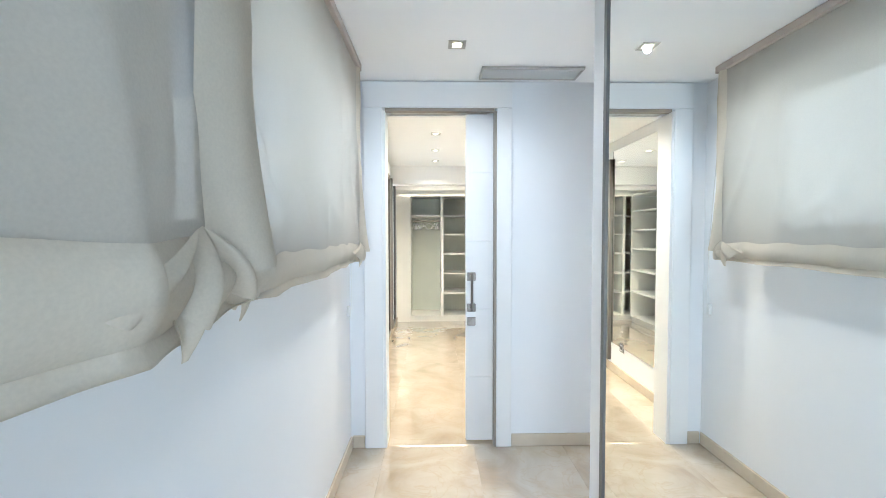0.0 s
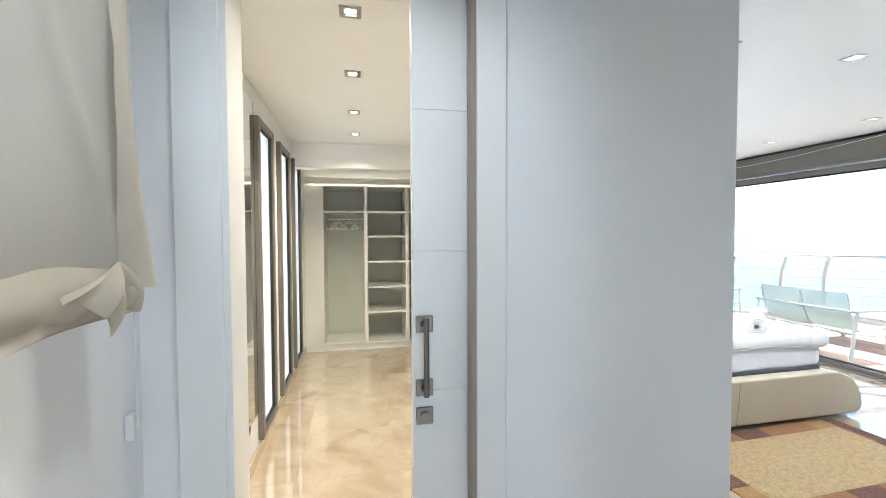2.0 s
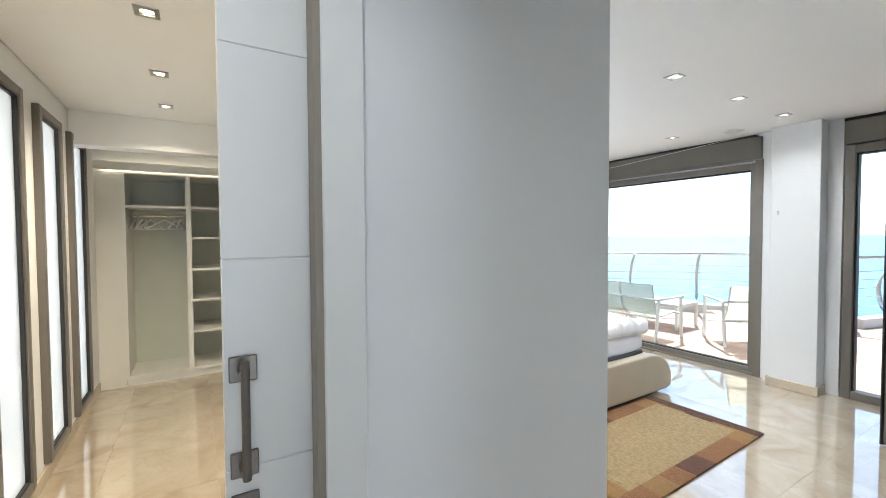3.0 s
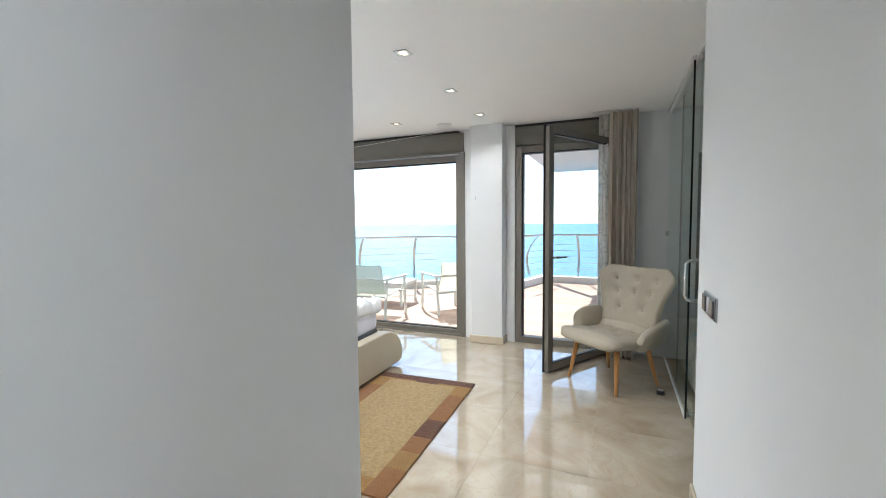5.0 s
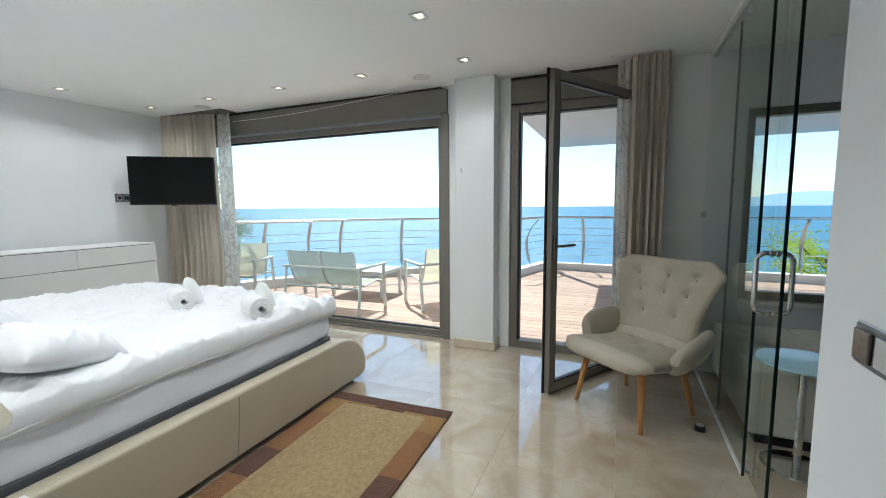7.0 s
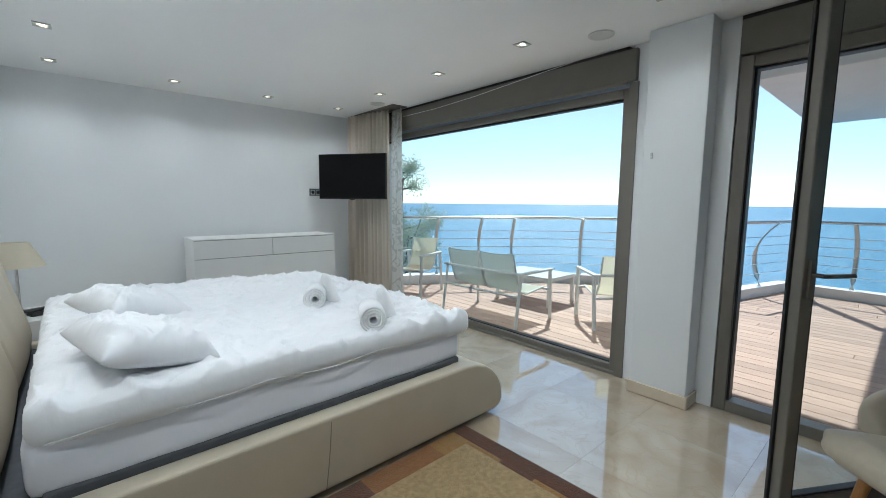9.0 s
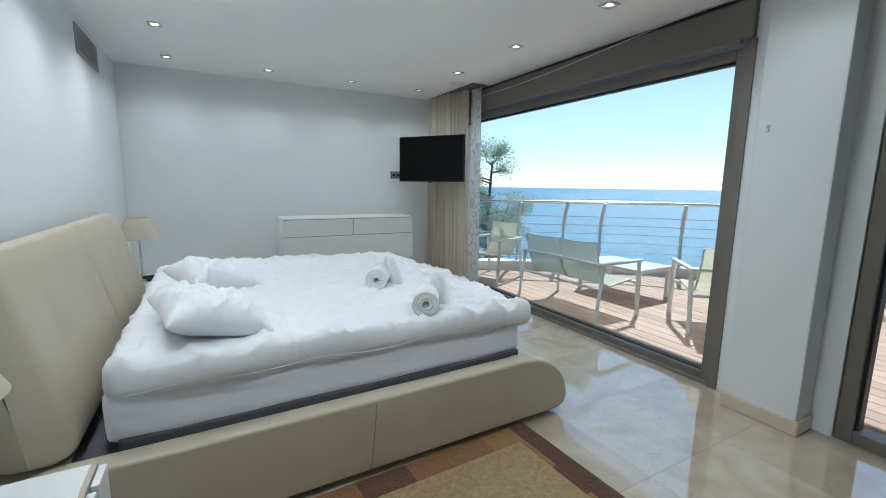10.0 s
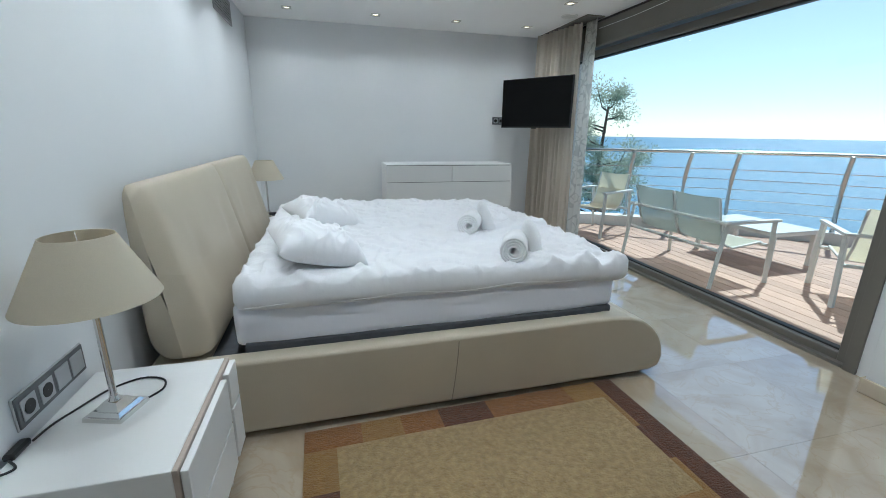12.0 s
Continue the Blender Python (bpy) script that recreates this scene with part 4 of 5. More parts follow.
def socket_plate(x, y, z, rz, n, name, label, cat="socket", kinds=None, w=0.072):
    s = thing(name, x, y, z, rz, label, cat)
    L = w * n + 0.012
    part("plate", B(0.0, 0.010, -L / 2, L / 2, -0.044, 0.044, bevel=0.003), M_PLASTIC_G, s)
    # Silver rim puts the plate's lit bevel into colour.
    part("rim", B(0.0, 0.006, -L / 2 - 0.004, L / 2 + 0.004, -0.048, 0.048, bevel=0.004), M_PLASTIC_S, s)
    for k in range(n):
        y0 = -L / 2 + 0.006 + w * k
        kind = (kinds or "s" * n)[k]
        if kind == "s":
            part("insert", B(0.010, 0.0125, y0 + 0.008, y0 + w - 0.008, -0.03, 0.03, bevel=0.002), M_PLASTIC_S, s)
            bm = lathe(bmesh.new(), [(0.0005, 0.0), (0.0205, 0.0), (0.0205, 0.002), (0.0005, 0.002)], 20)
            part("hole", bm, M_PLASTIC_B, s, at=pose(0.0117, y0 + w / 2, 0, 0, 90, 0))
        elif kind == "w":
            part("insert", B(0.010, 0.013, y0 + 0.006, y0 + w - 0.006, -0.032, 0.032, bevel=0.002), M_PLASTIC_S, s)
        else:
            part("insert", B(0.010, 0.018, y0 + 0.004, y0 + w - 0.004, -0.034, 0.034, bevel=0.003), M_ROCKER, s)
    return s


structure("trim_fascia", B(-0.608, 1.298, 6.735, 6.755, 2.076, DZ - 0.003), M_CEIL, "white fascia above the wardrobes")
led = thing("light_strip", 0.3, 6.665, 2.114, 0, "warm light strip lying on the wardrobe cornice", "light strip")
part("strip", B(-0.85, 0.9, 0.036, 0.060, -0.036, -0.026), M_STRIP, led)
socket_plate(-0.61, 4.0, 0.30, 0, 1, "wall_socket", "small dark socket low on the dressing room wall")

# ---- bedroom: bed ----
BED = pose(1.44, 3.893, 0, 0, 0, 0.8)


def bed():
    b = new("bed")
    b.matrix_world = BED
    tagged(b, "double bed in taupe leather with a tall padded headboard", "bed")
    W = 2.26
    # outline of the side rail: flat run, then the rounded foot
    prof = [(0.16, 0.03)] + [(0.16, 0.365)]
    prof += [(2.18, 0.372), (2.28, 0.362), (2.36, 0.335), (2.42, 0.295), (2.47, 0.24), (2.505, 0.17), (2.515, 0.10), (2.50, 0.05), (2.44, 0.03)]
    for y0, y1 in ((0.0, 0.10), (W - 0.10, W)):
        bm = extrude_profile(bmesh.new(), prof, y0, y1)
        bmesh.ops.bevel(bm, geom=[e for e in bm.edges if e.calc_face_angle(0) > 0.9], offset=0.016, segments=4, profile=0.5, affect="EDGES", clamp_overlap=True)
        rail = part("side_rail", bm, M_LEATHER, b, "stitched taupe leather side rail", smooth=False)
        ys = y0 - 0.0005 if y0 == 0.0 else y1 + 0.0005
        line = [(1.33 - 0.035 * (1 - (z / 0.35)) ** 1.5, ys, z) for z in (0.035, 0.09, 0.15, 0.21, 0.27, 0.32, 0.348)]
        part("seam", tube(bmesh.new(), smooth_path(line, 3), 0.0022, 6), M_SEAM, rail)
    foot = [(2.10, 0.05), (2.10, 0.355), (2.18, 0.367), (2.28, 0.357), (2.36, 0.33), (2.415, 0.29), (2.465, 0.236), (2.50, 0.168), (2.51, 0.10), (2.495, 0.052)]
    part("foot_board", extrude_profile(bmesh.new(), foot, 0.10, W - 0.10), M_LEATHER, b, smooth=False)
    part("slatted_base", B(0.25, 2.10, 0.11, W - 0.11, 0.10, 0.335), M_SLAT, b, "dark grey bed base")
    part("head_plinth", B(0.04, 0.26, 0.06, W - 0.06, 0.03, 0.345, bevel=0.01), M_LEATHER, b)
    # headboard: two padded halves with rounded edges
    for k in range(2):
        y0, y1 = (0.05, W / 2 - 0.002) if k == 0 else (W / 2 + 0.002, W - 0.05)

        def fn(u, v, y0=y0, y1=y1):
            # closed loop around the section: v runs round, u along the width
            t = v * 2 * math.pi
            ct, st = math.cos(t), math.sin(t)
            sx = math.copysign(abs(ct) ** 0.45, ct)
            sz = math.copysign(abs(st) ** 0.35, st)
            z = 0.73 + 0.355 * sz
            thick = 0.27 - 0.17 * max(0, (z - 0.37) / 0.72)
            e = min(u, 1 - u) * (y1 - y0)
            outer = (u < 0.5 and y0 < 0.5) or (u > 0.5 and y0 > 0.5)
            r = 0.07 if outer else 0.03
            k2 = 1.0 if e > r else math.sqrt(max(0.0, 1 - (1 - e / r) ** 2))
            if not outer:
                k2 = 0.75 + 0.25 * k2
            back = 0.05
            x = back + thick * 0.5 + thick * 0.5 * sx * k2
            if sx > 0.2:
                for ty, tz in ((0.28, 0.80), (0.85, 0.80)):
                    dd = ((u * (y1 - y0) - ty) ** 2 + (z - tz) ** 2)
                    x -= 0.045 * math.exp(-dd / 0.005)
                x += 0.012 * math.sin(u * math.pi)
            zz = z - (1 - k2) * 0.05 * (1 if sz > 0 else -0.4)
            return (x, y0 + u * (y1 - y0), zz)
        part("headboard_cushion", sheet(bmesh.new(), fn, 40, 56), M_LEATHER, b, "padded taupe leather headboard half", smooth=True)
    return b


bed()


def soft_slab(x0, x1, y0, y1, z0, z1, r, nx, ny, puff):
    """A closed soft body: top and sides from a rounded box, moved by puff(x, y, z)."""
    bm = bmesh.new()
    vs = {}
    N = (nx, ny, 8)
    for i in range(N[0] + 1):
        for j in range(N[1] + 1):
            for k in range(N[2] + 1):
                if i in (0, N[0]) or j in (0, N[1]) or k in (0, N[2]):
                    p = Vector((x0 + (x1 - x0) * i / N[0], y0 + (y1 - y0) * j / N[1], z0 + (z1 - z0) * k / N[2]))
                    q = Vector((min(max(p.x, x0 + r), x1 - r), min(max(p.y, y0 + r), y1 - r), min(max(p.z, z0 + r), z1 - r)))
                    d = p - q
                    if d.length > 1e-9:
                        p = q + d.normalized() * min(r, d.length if sum(abs(c) > 1e-6 for c in d) < 2 else r)
                    vs[i, j, k] = bm.verts.new(puff(p))
    for a, b_, c in ((0, 1, 2), (1, 2, 0), (2, 0, 1)):
        for side in (0, N[c]):
            for i in range(N[a]):
                for j in range(N[b_]):
                    key = [0, 0, 0]
                    quad = []
                    for di, dj in ((0, 0), (1, 0), (1, 1), (0, 1)):
                        key[a], key[b_], key[c] = i + di, j + dj, side
                        quad.append(vs[tuple(key)])
                    bm.faces.new(quad if side else quad[::-1])
    return bm


def mattress():
    m = new("mattress")
    m.matrix_world = BED @ pose(0, 0, 0.345)
    tagged(m, "white mattress in a fitted jersey sheet", "mattress")

    def puff(p):
        w = 0.006 * noise.noise(Vector((p.x * 5, p.y * 5, p.z * 9)))
        return (p.x, p.y + w, p.z + ((0.010 * math.sin(p.x * 2.4 + 2.2) + 0.004 * math.sin(p.x * 9)) if p.z < 0.06 else 0))
    part("body", soft_slab(0.36, 2.235, 0.112, 2.146, 0.03, 0.225, 0.035, 60, 40, puff), M_MATT, m, smooth=True)
    part("grey_border", B(0.40, 2.225, 0.106, 2.152, 0.0, 0.052, bevel=0.012), M_SLAT, m, "grey lower border")


mattress()


def duvet():
    d = new("duvet")
    d.matrix_world = BED @ pose(0, 0, 0.572)
    tagged(d, "rumpled white cotton duvet spread over the mattress", "duvet")

    def crease(x, y, k):
        """Sharp soft-sided folds along a wandering line field."""
        q = noise.noise(Vector((x * 1.3 + k, y * 1.9, k)))
        return max(0.0, 1 - abs(noise.noise(Vector((x * 2.2 + 1.6 * q, y * 3.4 - 1.2 * q, 3.1 + k)))) * 3.2) ** 2

    def rump(x, y):
        a, c = 0.8 * x + 0.6 * y, 0.8 * y - 0.6 * x
        n = 0.020 * noise.noise(Vector((x * 1.7, y * 1.9, 0.3)))
        n += 0.028 * crease(a * 0.55, c * 1.25, 0.0) * (0.6 + noise.noise(Vector((x * 1.1, y * 1.4, 8))))
        n += 0.022 * crease(c * 0.8 + 0.3 * y, a * 1.7, 4.0) ** 2 + 0.013 * crease(a * 1.2, c * 2.9, 9.0) ** 2
        n += 0.007 * crease(x * 1.5 + y, y * 4.5 - x, 13.0) ** 2
        e = max(0.0, 1 - (y - 0.09) / 0.45)
        n += e * 0.008 * max(0.0, 1 - abs(noise.noise(Vector((x * 5.5 + y * 2.5, y * 2.0, 5.0)))) * 3) ** 2
        return n

    def puff(p):
        top = p.z > 0.04
        e = min(p.y - 0.09, 2.17 - p.y)
        x, y, z = p
        edge_w = 0.018 * noise.noise(Vector((x * 2.1, 0.2, 0))) + 0.004 * noise.noise(Vector((x * 11, 3.2, 0)))
        y += edge_w * (1 if p.y < 1.1 else -1) * max(0, 1 - e / 0.3)
        x += 0.03 * noise.noise(Vector((y * 3, 5.5, 0))) * max(0, (x - 1.9) / 0.4)
        if top:
            z += rump(x, y)
            z += 0.025 * math.exp(-((x - 0.75) / 0.35) ** 2)
        if p.x > 2.1:
            z -= 0.01
        return (x, y, z)
    part("cover", soft_slab(0.37, 2.30, 0.09, 2.17, -0.035, 0.085, 0.055, 170, 170, puff), M_SHEET, d, smooth=True)

    line = [(0.42 + 0.03 * k, 0.086 + 0.02 * noise.noise(Vector(((0.42 + 0.03 * k) * 3.1, 0.2, 0))) + 0.008 * noise.noise(Vector(((0.42 + 0.03 * k) * 11, 3.2, 0))), -0.002 + 0.006 * math.sin(k * 0.35)) for k in range(61)]
    part("piping", tube(bmesh.new(), line, 0.002, 6), M_SHEET, d, smooth=True)


duvet()


def pillow(x, y, rz, seed, tilt):
    p = new("pillow")
    p.matrix_world = BED @ pose(x, y, 0.675, 0, tilt, rz)
    tagged(p, "plump white cotton pillow lying on the duvet", "pillow", "white bed pillows")

    def fn(u, v, s):
        a, b = 2 * u - 1, 2 * v - 1
        h = max(0.0, (1 - a ** 4) * (1 - b ** 4)) ** 0.55
        x_ = a * 0.20 * (1 - 0.10 * (1 - b * b) * a * a)
        y_ = b * 0.26 * (1 - 0.10 * (1 - a * a) * b * b)
        q = noise.noise(Vector((a * 1.2, b * 1.2, seed)))
        wr = 0.020 * noise.noise(Vector((a * 1.8, b * 1.8, seed)))
        wr += 0.020 * max(0.0, 1 - 3 * abs(noise.noise(Vector((a * 2.0 + q, b * 1.5 - q, seed + 3))))) ** 2
        wr += 0.010 * max(0.0, 1 - 3 * abs(noise.noise(Vector((a * 4.0 + 2 * q, b * 3.0, seed + 7))))) ** 2
        return (x_, y_, 0.062 + s * (0.10 if s > 0 else 0.055) * h + (wr * h if s > 0 else 0))
    bm = bmesh.new()
    sheet(bm, lambda u, v: fn(u, v, 1), 60, 70)
    sheet(bm, lambda u, v: fn(u, v, -1), 60, 70)
    bmesh.ops.remove_doubles(bm, verts=bm.verts, dist=0.0004)
    part("cushion", bm, M_SHEET, p, smooth=True)


pillow(0.69, 0.40, 12, 1.0, 14)
pillow(0.73, 1.16, 20, 6.0, 12)


def towel_set(x, y, rz):
    t = new("rolled_towel")
    t.matrix_world = BED @ pose(x, y, 0.660, 0, 0, rz)
    tagged(t, "white terry towel rolled up on the duvet", "towel", "rolled bath towels")
    bm = bmesh.new()
    n, turns = 90, 3.75
    inner = []
    for k in range(n + 1):
        a = turns * 2 * math.pi * k / n
        r = 0.012 + 0.050 * k / n
        inner.append((r, a))
    rows = []
    for yy in (-0.10, 0.10):
        rows.append([bm.verts.new((r * math.cos(a), yy + 0.004 * math.sin(a * 2), 0.062 + r * math.sin(a))) for r, a in inner])
        rows.append([bm.verts.new(((r + 0.0125) * math.cos(a), yy + 0.004 * math.sin(a * 2), 0.062 + (r + 0.0125) * math.sin(a))) for r, a in inner])
    for k in range(n):
        bm.faces.new((rows[0][k], rows[0][k + 1], rows[2][k + 1], rows[2][k]))
        bm.faces.new((rows[1][k], rows[3][k], rows[3][k + 1], rows[1][k + 1]))
        bm.faces.new((rows[0][k], rows[1][k], rows[1][k + 1], rows[0][k + 1]))
        bm.faces.new((rows[2][k], rows[2][k + 1], rows[3][k + 1], rows[3][k]))
    bm.faces.new((rows[0][n], rows[1][n], rows[3][n], rows[2][n]))
    part("roll", bm, M_TOWEL, t, smooth=True)
    f = new("folded_towel")
    f.matrix_world = BED @ pose(x + 0.135, y + 0.06, 0.660, 0, 0, rz + 40)
    tagged(f, "small white towel folded into a standing cone", "towel", "folded hand towels")
    bm = lathe(bmesh.new(), [(0.065, 0.0), (0.070, 0.03), (0.058, 0.10), (0.040, 0.155), (0.022, 0.18), (0.001, 0.186)], 20)
    for v in bm.verts:
        v.co.x *= 0.8
        v.co.x -= v.co.z * 0.25
        v.co += v.co.normalized() * 0.010 * noise.noise(v.co * 14)
    part("cone", bm, M_TOWEL, f, smooth=True)


towel_set(1.70, 0.24, -28)
towel_set(1.67, 0.86, -28)


# ---- nightstands and lamps ----
def nightstand(y0, label, cable):
    n = thing("nightstand", XH + 0.015, y0, 0, 0, label, "nightstand", "white bedside tables")
    part("carcass", B(0.0, 0.395, 0.0, 0.54, 0.14, 0.487, bevel=0.003), M_LACQ, n)
    part("wood_edge", B(0.395, 0.409, 0.0, 0.54, 0.14, 0.487, bevel=0.002), M_DRAWER_WOOD, n, "pale wood front edge strip")
    for y0_, y1_, z0_, z1_ in ((0.004, 0.405, 0.315, 0.480), (0.004, 0.405, 0.145, 0.309), (0.431, 0.536, 0.345, 0.480), (0.431, 0.536, 0.145, 0.339)):
        part("drawer_front", B(0.411, 0.431, y0_, y1_, z0_, z1_, bevel=0.003), M_LACQ, n)
    part("handle", B(0.411, 0.424, 0.407, 0.429, 0.20, 0.43, bevel=0.002), M_DRAWER_WOOD, n, "slim pale wood grip between the drawers")
    for y in (0.05, 0.47):
        for x in (0.04, 0.37):
            part("leg", B(x - 0.015, x + 0.015, y - 0.015, y + 0.015, 0.0, 0.14), M_STEEL, n)


def table_lamp(x, y, z, rz):
    l = thing("table_lamp", x, y, z, rz, "bedside lamp with a linen shade and nickel stem", "table lamp", "bedside lamps")
    bm = bmesh.new()
    for (h0, h1, z0, z1) in ((0.056, 0.054, 0.0, 0.012), (0.047, 0.041, 0.012, 0.022), (0.036, 0.020, 0.022, 0.040)):
        c = bmesh.ops.create_cone(bm, cap_ends=True, segments=4, radius1=h0 * 1.414, radius2=h1 * 1.414, depth=z1 - z0)["verts"]
        bmesh.ops.rotate(bm, verts=c, cent=(0, 0, 0), matrix=Matrix.Rotation(math.pi / 4, 3, "Z"))
        bmesh.ops.translate(bm, verts=c, vec=(0, 0, (z0 + z1) / 2))
    part("base", bm, M_CHROME, l, "stepped square nickel base")
    part("stem", lathe(bmesh.new(), [(0.016, 0.04), (0.012, 0.05), (0.009, 0.06), (0.009, 0.43), (0.014, 0.44), (0.014, 0.47), (0.0005, 0.47)], 16), M_CHROME, l, smooth=True)
    part("shade", lathe(bmesh.new(), [(0.161, 0.350), (0.163, 0.350), (0.1626, 0.3509), (0.0794, 0.5242), (0.079, 0.525), (0.077, 0.525), (0.0772, 0.5244), (0.159, 0.352)], 56), M_SHADE, l, "truncated linen shade", smooth=True)
    bm = bmesh.new()
    for a in (0.3, 2.4, 4.5):
        tube(bm, [(0.012 * math.cos(a), 0.012 * math.sin(a), 0.47), (0.078 * math.cos(a), 0.078 * math.sin(a), 0.520)], 0.0016, 5)
    part("shade_carrier", bm, M_CHROME, l)


nightstand(3.195, "white lacquered bedside table with a lamp on it", True)
nightstand(6.22, "white lacquered bedside table beyond the bed", False)
table_lamp(1.60, 3.485, 0.487, -17)
table_lamp(1.625, 6.50, 0.487, 5)


def lamp_cable():
    c = thing("lamp_cable", 1.60, 3.43, 0.487, 0, "black lamp cable with an inline switch and plug", "cable")
    z = 0.004
    loop = [(0.05, 0.08, z), (0.09, 0.14, z), (0.07, 0.20, z), (0.0, 0.22, z), (-0.07, 0.17, z), (-0.11, 0.09, z), (-0.14, 0.02, z), (-0.15, -0.04, z)]
    part("cord", tube(bmesh.new(), smooth_path(loop), 0.0032, 7), M_PLASTIC_B, c, smooth=True)
    part("inline_switch", B(-0.175, -0.150, -0.11, -0.04, 0.0, 0.018, bevel=0.006), M_PLASTIC_B, c)
    part("cord", tube(bmesh.new(), smooth_path([(-0.16, -0.11, z), (-0.13, -0.14, z), (-0.15, -0.16, z), (-0.18, -0.17, 0.008)]), 0.0032, 7), M_PLASTIC_B, c, smooth=True)
    part("plug", lathe(bmesh.new(), [(0.0005, 0.0), (0.012, 0.004), (0.016, 0.02), (0.012, 0.045), (0.0005, 0.047)], 12), M_PLASTIC_B, c, at=pose(-0.205, -0.165, 0.014, 0, 90, 10))


lamp_cable()
socket_plate(XH, 3.55, 0.565, 0, 4, "wall_socket", "graphite four-gang socket strip beside the bed", kinds="ssww", w=0.074)
socket_plate(2.365, 1.64, 1.015, 90, 3, "light_switch", "graphite three-gang light switch on the white wall", "light switch", "bwb", 0.072)


# ---- chest of drawers ----
def chest():
    c = thing("chest_of_drawers", 2.815, 6.93, 0, 0, "white lacquered chest with two small and two wide drawers", "chest of drawers")
    w, D, H = 1.50, 0.46, 0.937
    part("carcass", B(0, w, 0.02, D, 0.06, H, bevel=0.003), M_LACQ, c)
    part("top", B(0.0, w, 0.0, 0.02, H - 0.012, H, bevel=0.002), M_LACQ, c)
    # Black panel paints the shade seen through the drawer joints.
    part("shadow_panel", B(0.01, w - 0.01, 0.012, 0.02, 0.07, H - 0.012), M_FRAME_D, c)
    for x0, x1, z0, z1 in ((0.0, 0.757, 0.738, 0.920), (0.763, w, 0.738, 0.920), (0.0, w, 0.43, 0.732), (0.0, w, 0.07, 0.424)):
        part("drawer_front", B(x0, x1, -0.006, 0.012, z0, z1, bevel=0.002), M_LACQ, c)
    part("plinth", B(0.04, w - 0.04, 0.05, D - 0.03, 0.0, 0.06), M_FRAME_D, c)


chest()


# ---- television ----
def television():
    m = Matrix.Translation((4.57, 6.937, 1.632)) @ pose(0, 0, 0, 0, 0, -56.7)
    t = new("television")
    t.matrix_world = m
    tagged(t, "black flat television on a swivel wall arm", "television")
    part("bezel", B(-0.456, 0.456, -0.012, 0.022, -0.277, 0.277, bevel=0.004), M_TVB, t)
    part("screen", B(-0.447, 0.447, -0.0145, -0.0125, -0.262, 0.268), M_TV, t, "glossy black screen")
    part("back_housing", B(-0.30, 0.30, 0.022, 0.055, -0.20, 0.16, bevel=0.012), M_PLASTIC_B, t)
    part("sensor", B(-0.03, 0.03, -0.010, 0.005, -0.288, -0.277, bevel=0.003), M_PLASTIC_B, t)
    inv = m.inverted()
    arm = [inv @ Vector(p) for p in ((4.66, 7.02, 1.66), (4.50, 7.22, 1.66), (4.62, 7.475, 1.66))]
    part("wall_arm", tube(bmesh.new(), arm, 0.022, 8), M_PLASTIC_B, t)


television()
s = socket_plate(4.33, YF, 1.44, -90, 2, "wall_socket", "white double socket with plugs beside the television", kinds="ss")
c = thing("tv_cable", 4.36, YF - 0.012, 1.44, 0, "black television cable and plug at the socket", "cable")
part("plug", B(-0.02, 0.02, -0.035, -0.001, -0.02, 0.02, bevel=0.006), M_PLASTIC_B, c)
part("cord", tube(bmesh.new(), smooth_path([(0.0, -0.035, 0.0), (0.02, -0.06, -0.05), (0.08, -0.07, -0.075), (0.15, -0.06, -0.03), (0.2, -0.05, 0.1)]), 0.004, 6), M_PLASTIC_B, c, smooth=True)


# ---- curtains ----
def curtain(path, waves, depth, seed, z0=0.012, z1=CZ - 0.012, flare=1.0):
    """A pleated drape along a plan line."""
    a, b = Vector(path[0]), Vector(path[1])
    d = (b - a)
    nrm = Vector((-d.y, d.x)).normalized()

    def fn(u, v):
        z = z1 + (z0 - z1) * v
        f = 1 + (flare - 1) * v
        uu = 0.5 + (u - 0.5) * f
        ph = u * waves * 2 * math.pi + 0.6 * math.sin(u * 9 + seed) + 0.25 * math.sin(v * 3 + u * 5)
        o = depth * (0.55 + 0.45 * v) * math.sin(ph) + 0.25 * depth * math.sin(ph * 2.3 + seed) + 0.015 * noise.noise(Vector((u * 3, v * 2, seed)))
        p = a + d * uu + nrm * o
        return (p.x, p.y, z)
    bm = sheet(bmesh.new(), fn, int(waves * 16), 26)
    return bm


c = thing("curtain", 4.88, 6.8, 0, 0, "taupe pleated curtain with a patterned sheer edge", "curtain", "bedroom curtains")
inv = Matrix.Translation((-4.88, -6.8, 0))
bm = curtain(((4.76, 7.38), (4.90, 6.58)), 9, 0.045, 1.0, flare=1.05)
bm.transform(inv)
part("drape", bm, M_CURTAIN, c, smooth=True)
bm = curtain(((4.94, 6.62), (4.95, 6.40)), 3, 0.028, 2.0, flare=1.25)
bm.transform(inv)
part("sheer", bm, M_CURTAIN_P, c, "pale sheer with a scroll pattern", smooth=True)
part("curtain_track", B(-0.10, 0.10, -0.45, 0.60, CZ - 0.010, CZ - 0.001), M_FRAME, c)
c = thing("curtain", 4.84, 1.95, 0, 0, "taupe pleated curtain beside the terrace door", "curtain", "bedroom curtains")
inv = Matrix.Translation((-4.84, -1.95, 0))
bm = curtain(((4.84, 1.83), (4.84, 2.09)), 5, 0.042, 3.0, flare=0.95)
bm.transform(inv)
part("drape", bm, M_CURTAIN, c, smooth=True)
bm = curtain(((4.90, 2.05), (4.91, 2.19)), 2.5, 0.03, 5.0, flare=0.9)
bm.transform(inv)
part("sheer", bm, M_CURTAIN_P, c, "pale sheer with a scroll pattern", smooth=True)
